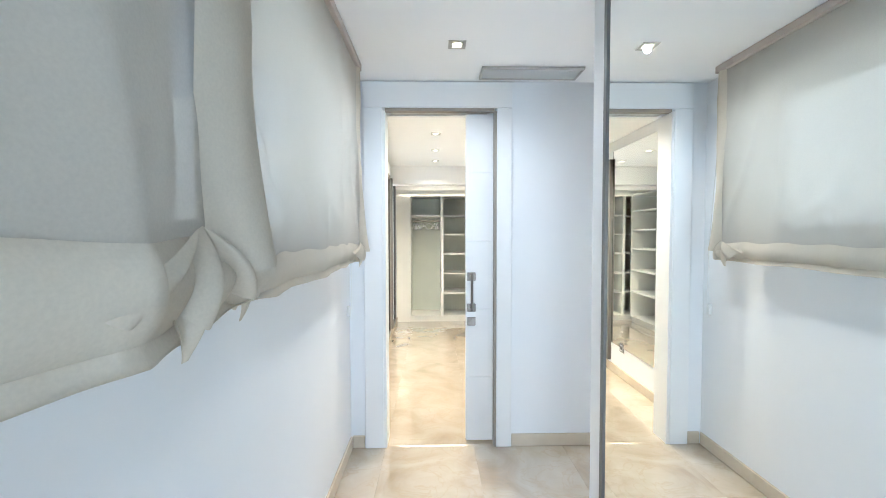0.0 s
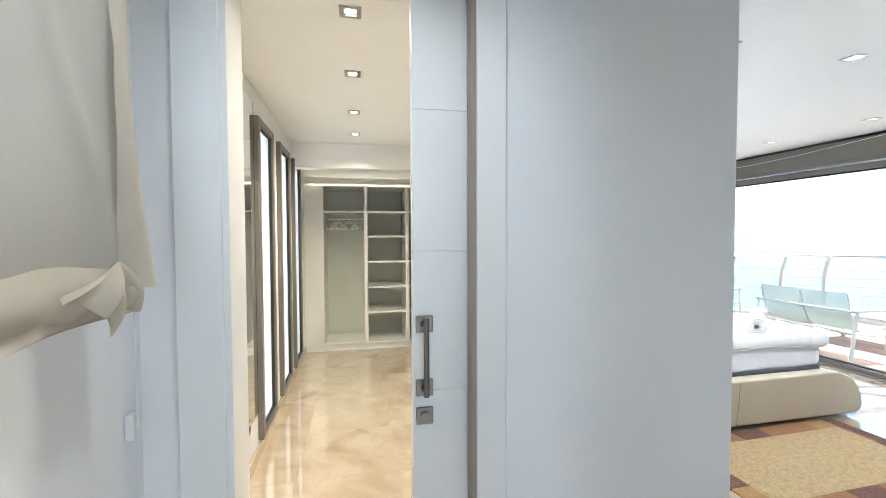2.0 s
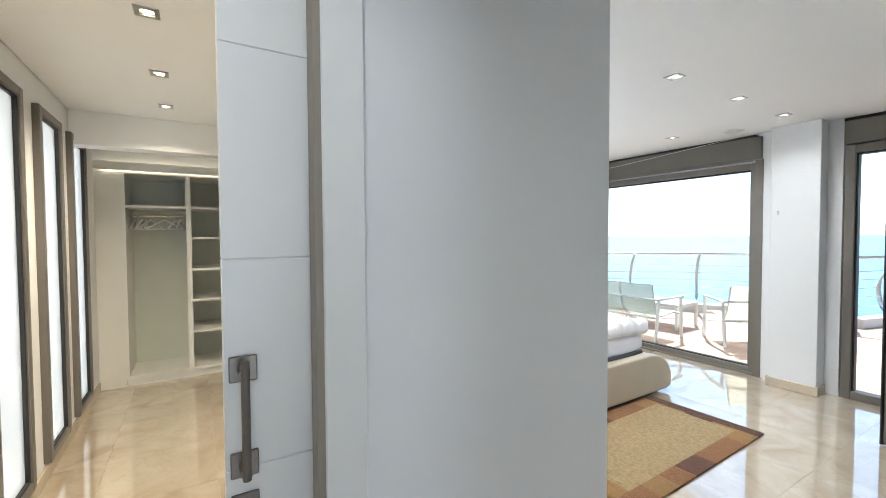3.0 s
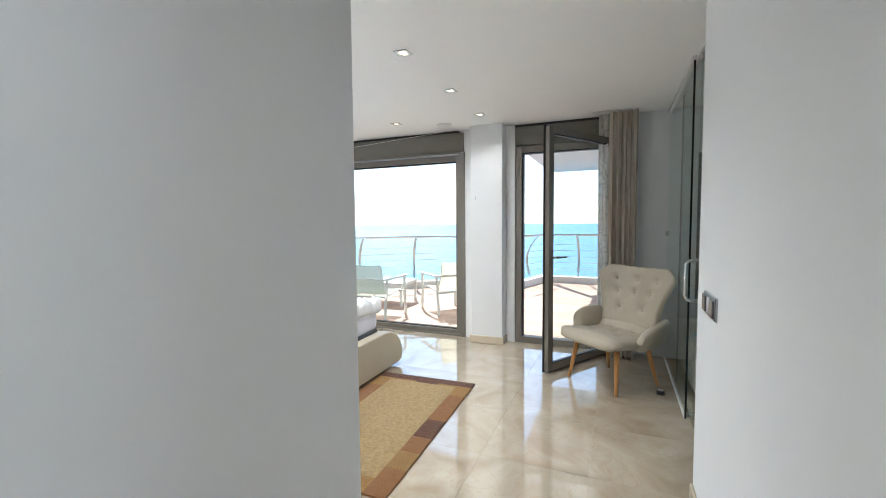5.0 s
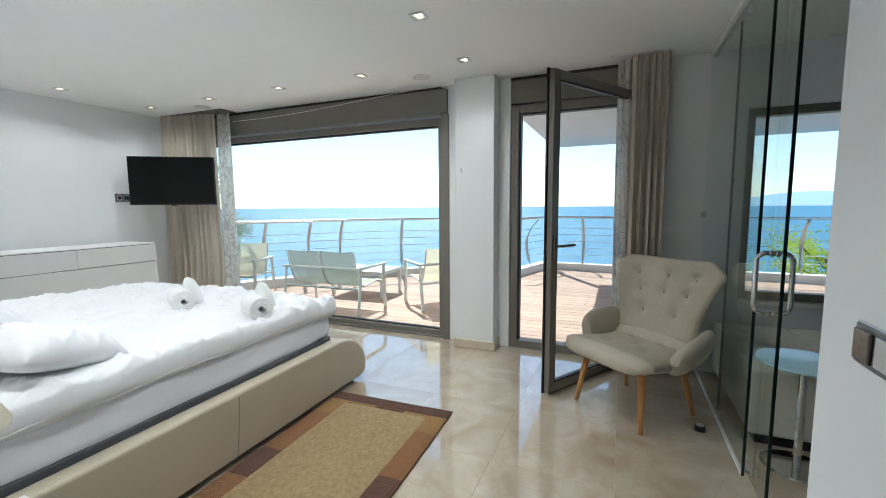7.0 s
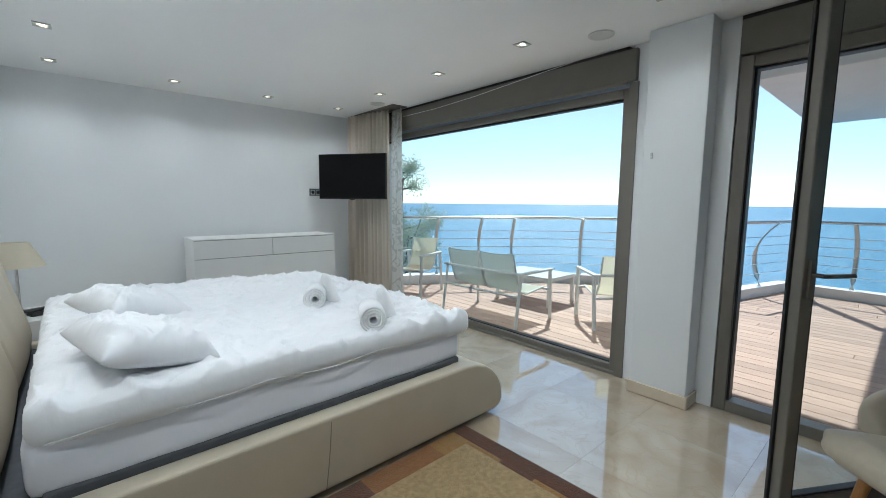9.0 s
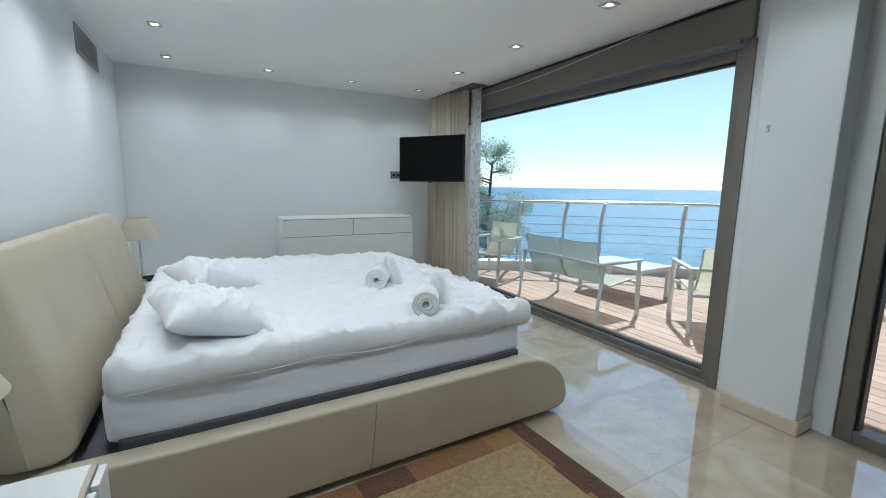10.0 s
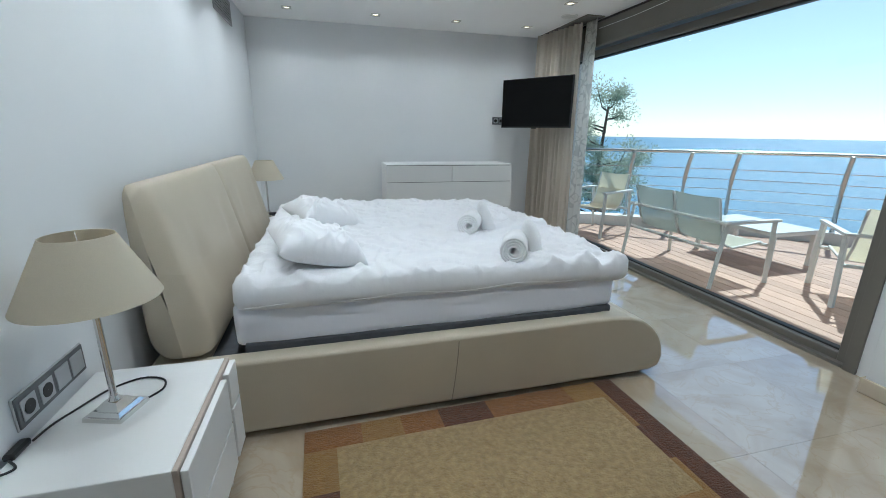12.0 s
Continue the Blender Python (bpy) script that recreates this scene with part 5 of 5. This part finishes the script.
part("curtain_track", B(-0.03, 0.03, -0.12, 0.30, CZ - 0.008, CZ - 0.001), M_PLASTIC_W, c)
w = thing("ceiling_wire", 4.98, 5.0, 2.3, 0, "thin pale wire sagging below the ceiling along the window", "wire")
part("wire", tube(bmesh.new(), [(-0.05, -1.2, 0.125), (-0.07, -0.5, 0.075), (-0.07, 0.2, 0.03), (-0.07, 0.8, 0.01), (-0.05, 1.35, 0.02)], 0.0025, 5), M_PLASTIC_W, w)


# ---- armchair ----
def armchair():
    ch = new("armchair")
    ch.matrix_world = pose(4.188, 2.014, 0, 0, 0, -40)
    tagged(ch, "cream buttoned wing armchair on splayed oak legs", "armchair")
    # local: -x is the front, y across
    # seat and back as one curved shell: s runs from the front edge to the top of the back
    prof = [(-0.305, 0.36), (-0.31, 0.39), (-0.28, 0.415), (-0.17, 0.40), (-0.01, 0.38), (0.12, 0.39), (0.19, 0.46), (0.235, 0.60), (0.285, 0.75), (0.33, 0.87), (0.36, 0.955)]
    half = [0.24, 0.30, 0.33, 0.33, 0.315, 0.285, 0.275, 0.29, 0.335, 0.385, 0.405]

    def at(s):
        k = min(int(s * (len(prof) - 1)), len(prof) - 2)
        f = s * (len(prof) - 1) - k
        f = f * f * (3 - 2 * f) * 0.4 + f * 0.6
        return [prof[k][i] * (1 - f) + prof[k + 1][i] * f for i in (0, 1)] + [half[k] * (1 - f) + half[k + 1] * f]

    buttons = ((-0.4, 0.70), (0.4, 0.70), (-0.5, 0.785), (0, 0.785), (0.5, 0.785), (-0.55, 0.87), (0, 0.87), (0.55, 0.87), (-0.4, 0.33), (0.4, 0.33), (0, 0.42), (-0.4, 0.5), (0.4, 0.5))

    def shell(u, v, side):
        x, z, h = at(v)
        b = 2 * u - 1
        rise = max(0.0, v - 0.88) / 0.12
        y = b * h * (1 - 0.14 * rise ** 3)
        x0, z0, _ = at(max(0, v - 0.02))
        x1, z1, _ = at(min(1, v + 0.02))
        t = Vector((x1 - x0, z1 - z0)).normalized()
        n = Vector((-t.y, t.x))
        th = 0.05 * max(0.0, 1 - b ** 6) ** 0.5 * max(0.0, 1 - (2 * v - 1) ** 16) ** 0.5
        back = max(0.0, min(1.0, (v - 0.55) / 0.2))
        wing = back * 0.09 * abs(b) ** 2.5 * max(0.2, 1 - abs(v - 0.95) * 1.2)
        dim = 0.0
        if side > 0:
            for bu, bv in buttons:
                dim += 0.022 * math.exp(-(((b - bu) * h) ** 2 + ((v - bv) * 1.15) ** 2) / 0.0011)
        o = side * th - dim * (side > 0)
        corner = rise * (0.085 * max(0.0, abs(b) - 0.70) ** 2 / 0.09 - 0.035 * b * b)
        return (x + n.x * o - wing, y, z + n.y * o - corner * 0.7)
    bm = bmesh.new()
    sheet(bm, lambda u, v: shell(u, v, 1), 48, 76)
    sheet(bm, lambda u, v: shell(u, v, -1), 48, 76)
    bmesh.ops.remove_doubles(bm, verts=bm.verts, dist=0.0003)
    part("shell", bm, M_CHAIR, ch, "curved buttoned seat and back", smooth=True)
    for b, v in buttons:
        p = Vector(shell((b + 1) / 2, v, 1))
        bm = bmesh.new()
        bmesh.ops.create_uvsphere(bm, u_segments=10, v_segments=6, radius=0.011, matrix=Matrix.Translation(p))
        part("button", bm, M_CHAIR, ch, smooth=True)
    for sgn in (1, -1):
        def arm(u, v, sgn=sgn):
            # v along the arm from the back to its rounded front, u round the section
            px = 0.25 - 0.36 * v
            py = 0.285 + 0.065 * math.sin(v * math.pi * 0.8)
            pz = 0.55 - 0.055 * v * v + 0.015 * math.sin(v * 3)
            r = 0.058 * max(0.0, 1 - (2 * v - 1) ** 6) ** 0.5
            a = u * 2 * math.pi
            return (px, sgn * (py + r * math.cos(a) + 0.035 * math.sin(a)), pz - 0.085 + (r / 0.06) * 0.12 * (1 - 0.12 * v) * math.sin(a))
        part("armrest", sheet(bmesh.new(), arm, 20, 22), M_CHAIR, ch, "padded side wing arm", smooth=True)
    for x, y in ((-0.20, -0.20), (-0.20, 0.20), (0.14, -0.20), (0.14, 0.20)):
        part("leg", tube(bmesh.new(), [(x * 1.30 + (0.0 if x < 0 else 0.05), y * 1.25, 0.0), (x * 1.15 + (0.0 if x < 0 else 0.025), y * 1.125, 0.19), (x, y, 0.385)], 0.013, 10, r_end=0.024), M_OAK, ch, "tapered oak leg", smooth=True)
    part("cross_rail", B(-0.22, 0.16, -0.025, 0.025, 0.335, 0.365, bevel=0.004), M_OAK, ch)


armchair()
d = thing("door_stop", 4.02, 1.665, 0, 0, "round black and steel floor door stop", "door stop")
part("body", lathe(bmesh.new(), [(0.0005, 0.03), (0.026, 0.03), (0.030, 0.024), (0.030, 0.004), (0.033, 0.0)], 20), M_PLASTIC_B, d, smooth=False)
part("cap", lathe(bmesh.new(), [(0.0005, 0.033), (0.020, 0.033), (0.022, 0.030)], 20), M_STEEL, d)


w = thing("wall_sensor", 4.862, 3.47, 1.64, 0, "small grey wall sensor on the white column", "sensor")
part("case", B(-0.009, 0.0, -0.007, 0.007, -0.019, 0.019, bevel=0.002), M_PLASTIC_S, w)
part("button", B(-0.011, -0.009, -0.004, 0.004, -0.012, -0.004), M_PLASTIC_W, w)
w = thing("telephone", 1.72, 6.40, 0.487, 25, "black cordless telephone lying on the far bedside table", "telephone")
part("cradle", B(-0.05, 0.05, -0.04, 0.04, 0.0, 0.03, bevel=0.008), M_PLASTIC_B, w)
part("handset", B(-0.085, 0.085, -0.022, 0.022, 0.031, 0.055, bevel=0.01), M_PLASTIC_B, w)


# ---- rug ----
def rug():
    r = thing("rug", 2.064, 3.872, 0, 2.0, "thick wool rug with a beige field and brown block border", "rug")
    cols = {
        "field": ((0.52, 0.375, 0.175), (0.35, 0.24, 0.10)),
        "brown": ((0.15, 0.05, 0.018), (0.085, 0.028, 0.010)),
        "rust": ((0.33, 0.14, 0.035), (0.24, 0.095, 0.022)),
        "gold": ((0.40, 0.22, 0.055), (0.32, 0.165, 0.035)),
        "tan": ((0.37, 0.21, 0.06), (0.29, 0.155, 0.04)),
    }
    ms = {k: mat("rug_" + k, a, 0.95, col2=b, scale=45, detail=8, bump=1.0, bump_scale=140, sheen=0.15, bump_dist=0.02) for k, (a, b) in cols.items()}
    L, Wd, h, bw = 1.56, 0.845, 0.016, 0.13

    def patch(name, x0, x1, y0, y1, key, hh=h):
        bm = bmesh.new()
        nx, ny = max(3, int((x1 - x0) / 0.02)), max(3, int((y1 - y0) / 0.02))
        box(bm, x0, x1, y0, y1, 0.0015, hh - 0.003)

        def fn(u, v):
            e = min(u * (x1 - x0), (1 - u) * (x1 - x0), v * (y1 - y0), (1 - v) * (y1 - y0))
            return (x0 + (x1 - x0) * u, y0 + (y1 - y0) * v, hh - 0.0035 * math.exp(-e / 0.004) + 0.0012 * noise.noise(Vector((x0 + u * 9, v * 9, hh))) + 0.0007 * random.random())
        sheet(bm, fn, nx, ny)
        return part(name, bm, ms[key], r)
    patch("field", bw, L - bw, -Wd + bw, -bw, "field", h + 0.001)
    far = [(0.0, 0.24, "rust"), (0.24, 0.42, "tan"), (0.42, 0.60, "rust"), (0.60, 0.84, "brown"), (0.84, 1.27, "rust"), (1.27, L - 0.10, "gold")]
    for a, b, k in far:
        patch("border_block", a, b, -bw, 0.0, k)
        patch("border_block", a, b, -Wd, -Wd + bw, k)
    patch("border_block", L - 0.10, L, -Wd, 0.0, "brown")
    for a, b, k in ((0.0, 0.16, "gold"), (0.16, 0.36, "brown"), (0.36, 0.585, "tan")):
        patch("border_block", L - bw, L - 0.10, -Wd + bw + a, -Wd + bw + b, k)
        patch("border_block", 0.0, bw, -Wd + bw + a, -Wd + bw + b, k)


rug()


# ---- adjoining sitting room ----
def bench():
    b = thing("tufted_bench", 4.45, 1.0, 0, 0, "beige tufted upholstered bench in the adjoining room", "bench")
    bm = bmesh.new()

    def fn(u, v):
        return (-0.5 + u, -0.45 + 0.9 * v, 0.42 + 0.03 * abs(math.sin(u * math.pi * 4)) ** 0.5 * abs(math.sin(v * math.pi * 4)) ** 0.5)
    part("seat", sheet(bm, fn, 40, 40), M_BENCH, b, smooth=True)
    part("body", B(-0.5, 0.5, -0.45, 0.45, 0.06, 0.42, bevel=0.02), M_BENCH, b)
    part("plinth", B(-0.46, 0.46, -0.41, 0.41, 0.0, 0.06), M_PLASTIC_B, b)


bench()
t = thing("side_table", 3.80, 1.28, 0, 0, "round glass side table with a pale blue top", "side table")
part("top", lathe(bmesh.new(), [(0.0005, 0.55), (0.195, 0.55), (0.199, 0.545), (0.195, 0.538), (0.0005, 0.538)], 36), M_TEAL, t)
part("stem", tube(bmesh.new(), [(0, 0, 0.0), (0, 0, 0.538)], 0.018, 12), M_CHROME, t)
part("foot", lathe(bmesh.new(), [(0.0005, 0.014), (0.14, 0.008), (0.15, 0.0)], 28), M_CHROME, t)


# ---- terrace furniture ----
def sling_seat(name, x, y, rz, w, seats, label, mesh=M_TSLING):
    """A low sling sofa or chair; local -x is the back, +x the front."""
    s = thing(name, x, y, -0.02, rz, label, "terrace sofa" if seats > 1 else "terrace chair", "" if seats > 1 else "terrace sling chairs")
    for sy in (0.0, w):
        part("back_leg", tube(bmesh.new(), [(0.0, sy, 0.0), (0.04, sy, 0.30), (0.085, sy, 0.60)], 0.022, 4, flat=1.0), M_TFRAME, s)
        part("front_leg", tube(bmesh.new(), [(0.66, sy, 0.0), (0.63, sy, 0.575)], 0.024, 4), M_TFRAME, s)
        part("armrest", B(0.03, 0.68, sy - 0.025, sy + 0.025, 0.575, 0.60, bevel=0.004), M_TFRAME, s)
    part("cross_bar", tube(bmesh.new(), [(0.055, 0, 0.34), (0.055, w, 0.34)], 0.016, 8), M_TFRAME, s)
    part("back_bar", tube(bmesh.new(), [(0.06, 0, 0.585), (0.06, w, 0.585)], 0.016, 8), M_TFRAME, s)
    part("cross_bar", tube(bmesh.new(), [(0.60, 0, 0.36), (0.60, w, 0.36)], 0.016, 8), M_TFRAME, s)
    gap = 0.06
    each = (w - 2 * gap) / seats
    for k in range(seats):
        y0, y1 = gap + each * k + 0.008, gap + each * (k + 1) - 0.008
        path = [(0.02, 0.80), (0.03, 0.77), (0.07, 0.62), (0.12, 0.47), (0.17, 0.38), (0.26, 0.345), (0.45, 0.365), (0.60, 0.385), (0.625, 0.37)]

        def fn(u, v):
            q = v * (len(path) - 1)
            i = min(int(q), len(path) - 2)
            f = q - i
            return (path[i][0] * (1 - f) + path[i + 1][0] * f, y0 + (y1 - y0) * u, path[i][1] * (1 - f) + path[i + 1][1] * f - 0.012 * math.sin(u * math.pi))
        part("sling", sheet(bmesh.new(), fn, 8, 32), mesh, s, "pale mesh sling", smooth=True)
        for e in (y0, y1):
            part("sling_rail", tube(bmesh.new(), [(a, e, b - 0.008) for a, b in path], 0.011, 6), M_TFRAME, s, smooth=True)
    return s


sling_seat("terrace_sofa", 5.412, 5.0, 2, 1.125, 2, "two-seat white terrace sofa with pale mesh slings")
sling_seat("terrace_chair", 6.469, 4.032, 47.4, 0.60, 1, "white terrace armchair with a cream mesh sling", M_TSLING_C)
sling_seat("terrace_chair", 5.974, 7.60, 201.8, 0.56, 1, "white terrace armchair at the far end of the deck", M_TSLING_C)


def terrace_table():
    t = thing("terrace_table", 6.75, 5.75, -0.02, 2, "low white terrace table with a glass top", "table")
    part("top", B(-0.32, 0.32, -0.45, 0.45, 0.375, 0.39, bevel=0.004), M_TTOP, t)
    part("frame", frame_ring(bmesh.new(), 0.0, -0.45, 0.45, 0.345, 0.374, 0.014, 0.62, 0.0), M_TFRAME, t)
    for x in (-0.29, 0.29):
        for y in (-0.42, 0.42):
            part("leg", B(x - 0.02, x + 0.02, y - 0.02, y + 0.02, 0.0, 0.345, bevel=0.003), M_TFRAME, t)


terrace_table()


# ---- trees beyond the terrace ----
def tree(x, y, z, h, r, seed, label, material, leaf, n, dens=1.0):
    rng = random.Random(seed)
    t = thing("tree", x, y, z, 0, label, "tree")
    bm = tube(bmesh.new(), [(0, 0, 0), (0.25, 0.1, h * 0.3), (0.1, 0.3, h * 0.6), (0.3, 0.2, h * 0.95)], 0.22, 10, r_end=0.05)
    clumps = []
    for k in range(30):
        a, f = rng.uniform(0, 6.28), rng.uniform(0.45, 0.98)
        L = r * rng.uniform(0.35, 1.1) * (1.1 - 0.6 * max(0.0, (f - 0.5) / 0.5) ** 2)
        p0 = Vector((0.1 + 0.2 * f, 0.2 * f, h * f))
        p1 = p0 + Vector((L * 0.5 * math.cos(a), L * 0.5 * math.sin(a), 0.12 * L))
        p2 = p0 + Vector((L * math.cos(a), L * math.sin(a), L * rng.uniform(0.25, 0.75)))
        tube(bm, [p0, p1, p2], 0.05, 6, r_end=0.012)
        clumps += [(p2, r * rng.uniform(0.14, 0.30)), (p1.lerp(p2, 0.5), r * rng.uniform(0.10, 0.22))]
    part("trunk", bm, M_BARK, t, smooth=True)
    verts, faces = [], []
    for cc, cr in clumps:
        # a tuft: short leaves spread through an uneven, flattened cloud
        for q in range(n):
            d = Vector((rng.gauss(0, 1), rng.gauss(0, 1), rng.gauss(0, 0.75)))
            o = cc + d * cr * 0.55
            u = (d.normalized() + Vector((rng.gauss(0, 0.6), rng.gauss(0, 0.6), rng.gauss(0.3, 0.6)))).normalized() * leaf * rng.uniform(0.6, 1.3)
            w = u.cross(Vector((rng.gauss(0, 1), rng.gauss(0, 1), rng.gauss(0, 1)))).normalized() * leaf * 0.32
            i = len(verts)
            verts += [o - u, o + w, o + u, o - w]
            faces.append((i, i + 1, i + 2, i + 3))
    me = bpy.data.meshes.new("crown")
    me.from_pydata([tuple(v) for v in verts], [], faces)
    me.materials.append(material)
    cr = new("crown", me)
    cr.parent = t


M_BARK = mat("bark", (0.12, 0.085, 0.06), 0.9, col2=(0.08, 0.055, 0.04), scale=14, bump=0.6, bump_scale=20)
M_PINE = cloth("pine_needles", (0.44, 0.48, 0.36), 0.5, weave=4)
M_BUSH = cloth("sunny_leaves", (0.50, 0.56, 0.06), 0.5, weave=4)
tree(14.3, 19.6, -7.5, 10.6, 2.2, 3, "tall pine tree rising beside the terrace", M_PINE, 0.075, 260)
tree(17.5, -4.1, -7.5, 7.3, 2.6, 8, "sunlit green tree below the terrace edge", M_BUSH, 0.07, 110)

# ---- floor tiles and deck boards ----
TS = 0.60
tile_me = None
rows, cols = int(10.3 / TS) + 1, int(6.3 / TS) + 1
for i in range(cols):
    for j in range(rows):
        x, y = -0.93 + TS * i, -2.68 + TS * j
        if x > 5.0 or y > 7.6:
            continue
        if tile_me is None:
            ob = part("tile", B(0.0004, TS - 0.0004, 0.0004, TS - 0.0004, -0.011, 0.0, bevel=0.0003, seg=1), M_MARBLE, floor)
            tile_me = ob.data
        else:
            ob = new("tile", tile_me)
            ob.parent = floor
        ob.matrix_basis = Matrix.Translation((x, y, 0))


def deck_line(y):
    """The outer x of the deck at a given y."""
    best = 5.4
    for (x0, y0), (x1, y1) in zip(TER, TER[1:]):
        if min(y0, y1) <= y <= max(y0, y1) and y0 != y1:
            best = max(best, x0 + (x1 - x0) * (y - y0) / (y1 - y0))
    return best


BW = 0.14
bm = bmesh.new()
x = 5.10
while x < 10.2:
    xm = x + BW / 2
    ys = [y / 50 for y in range(-160, 400) if deck_line(y / 50) > xm + 0.07]
    if ys:
        y0, y1 = min(ys), max(ys) + 0.01
        cuts = [y0]
        off = random.uniform(0.4, 3.4)
        while cuts[-1] + off < y1 - 0.3:
            cuts.append(cuts[-1] + off)
            off = 3.6
        cuts.append(y1)
        for a, b in zip(cuts, cuts[1:]):
            part("plank", B(x + 0.003, x + BW - 0.003, a + 0.002, b - 0.002, -0.045, -0.02, bevel=0.002, seg=1), M_DECK, terrace)
    x += BW
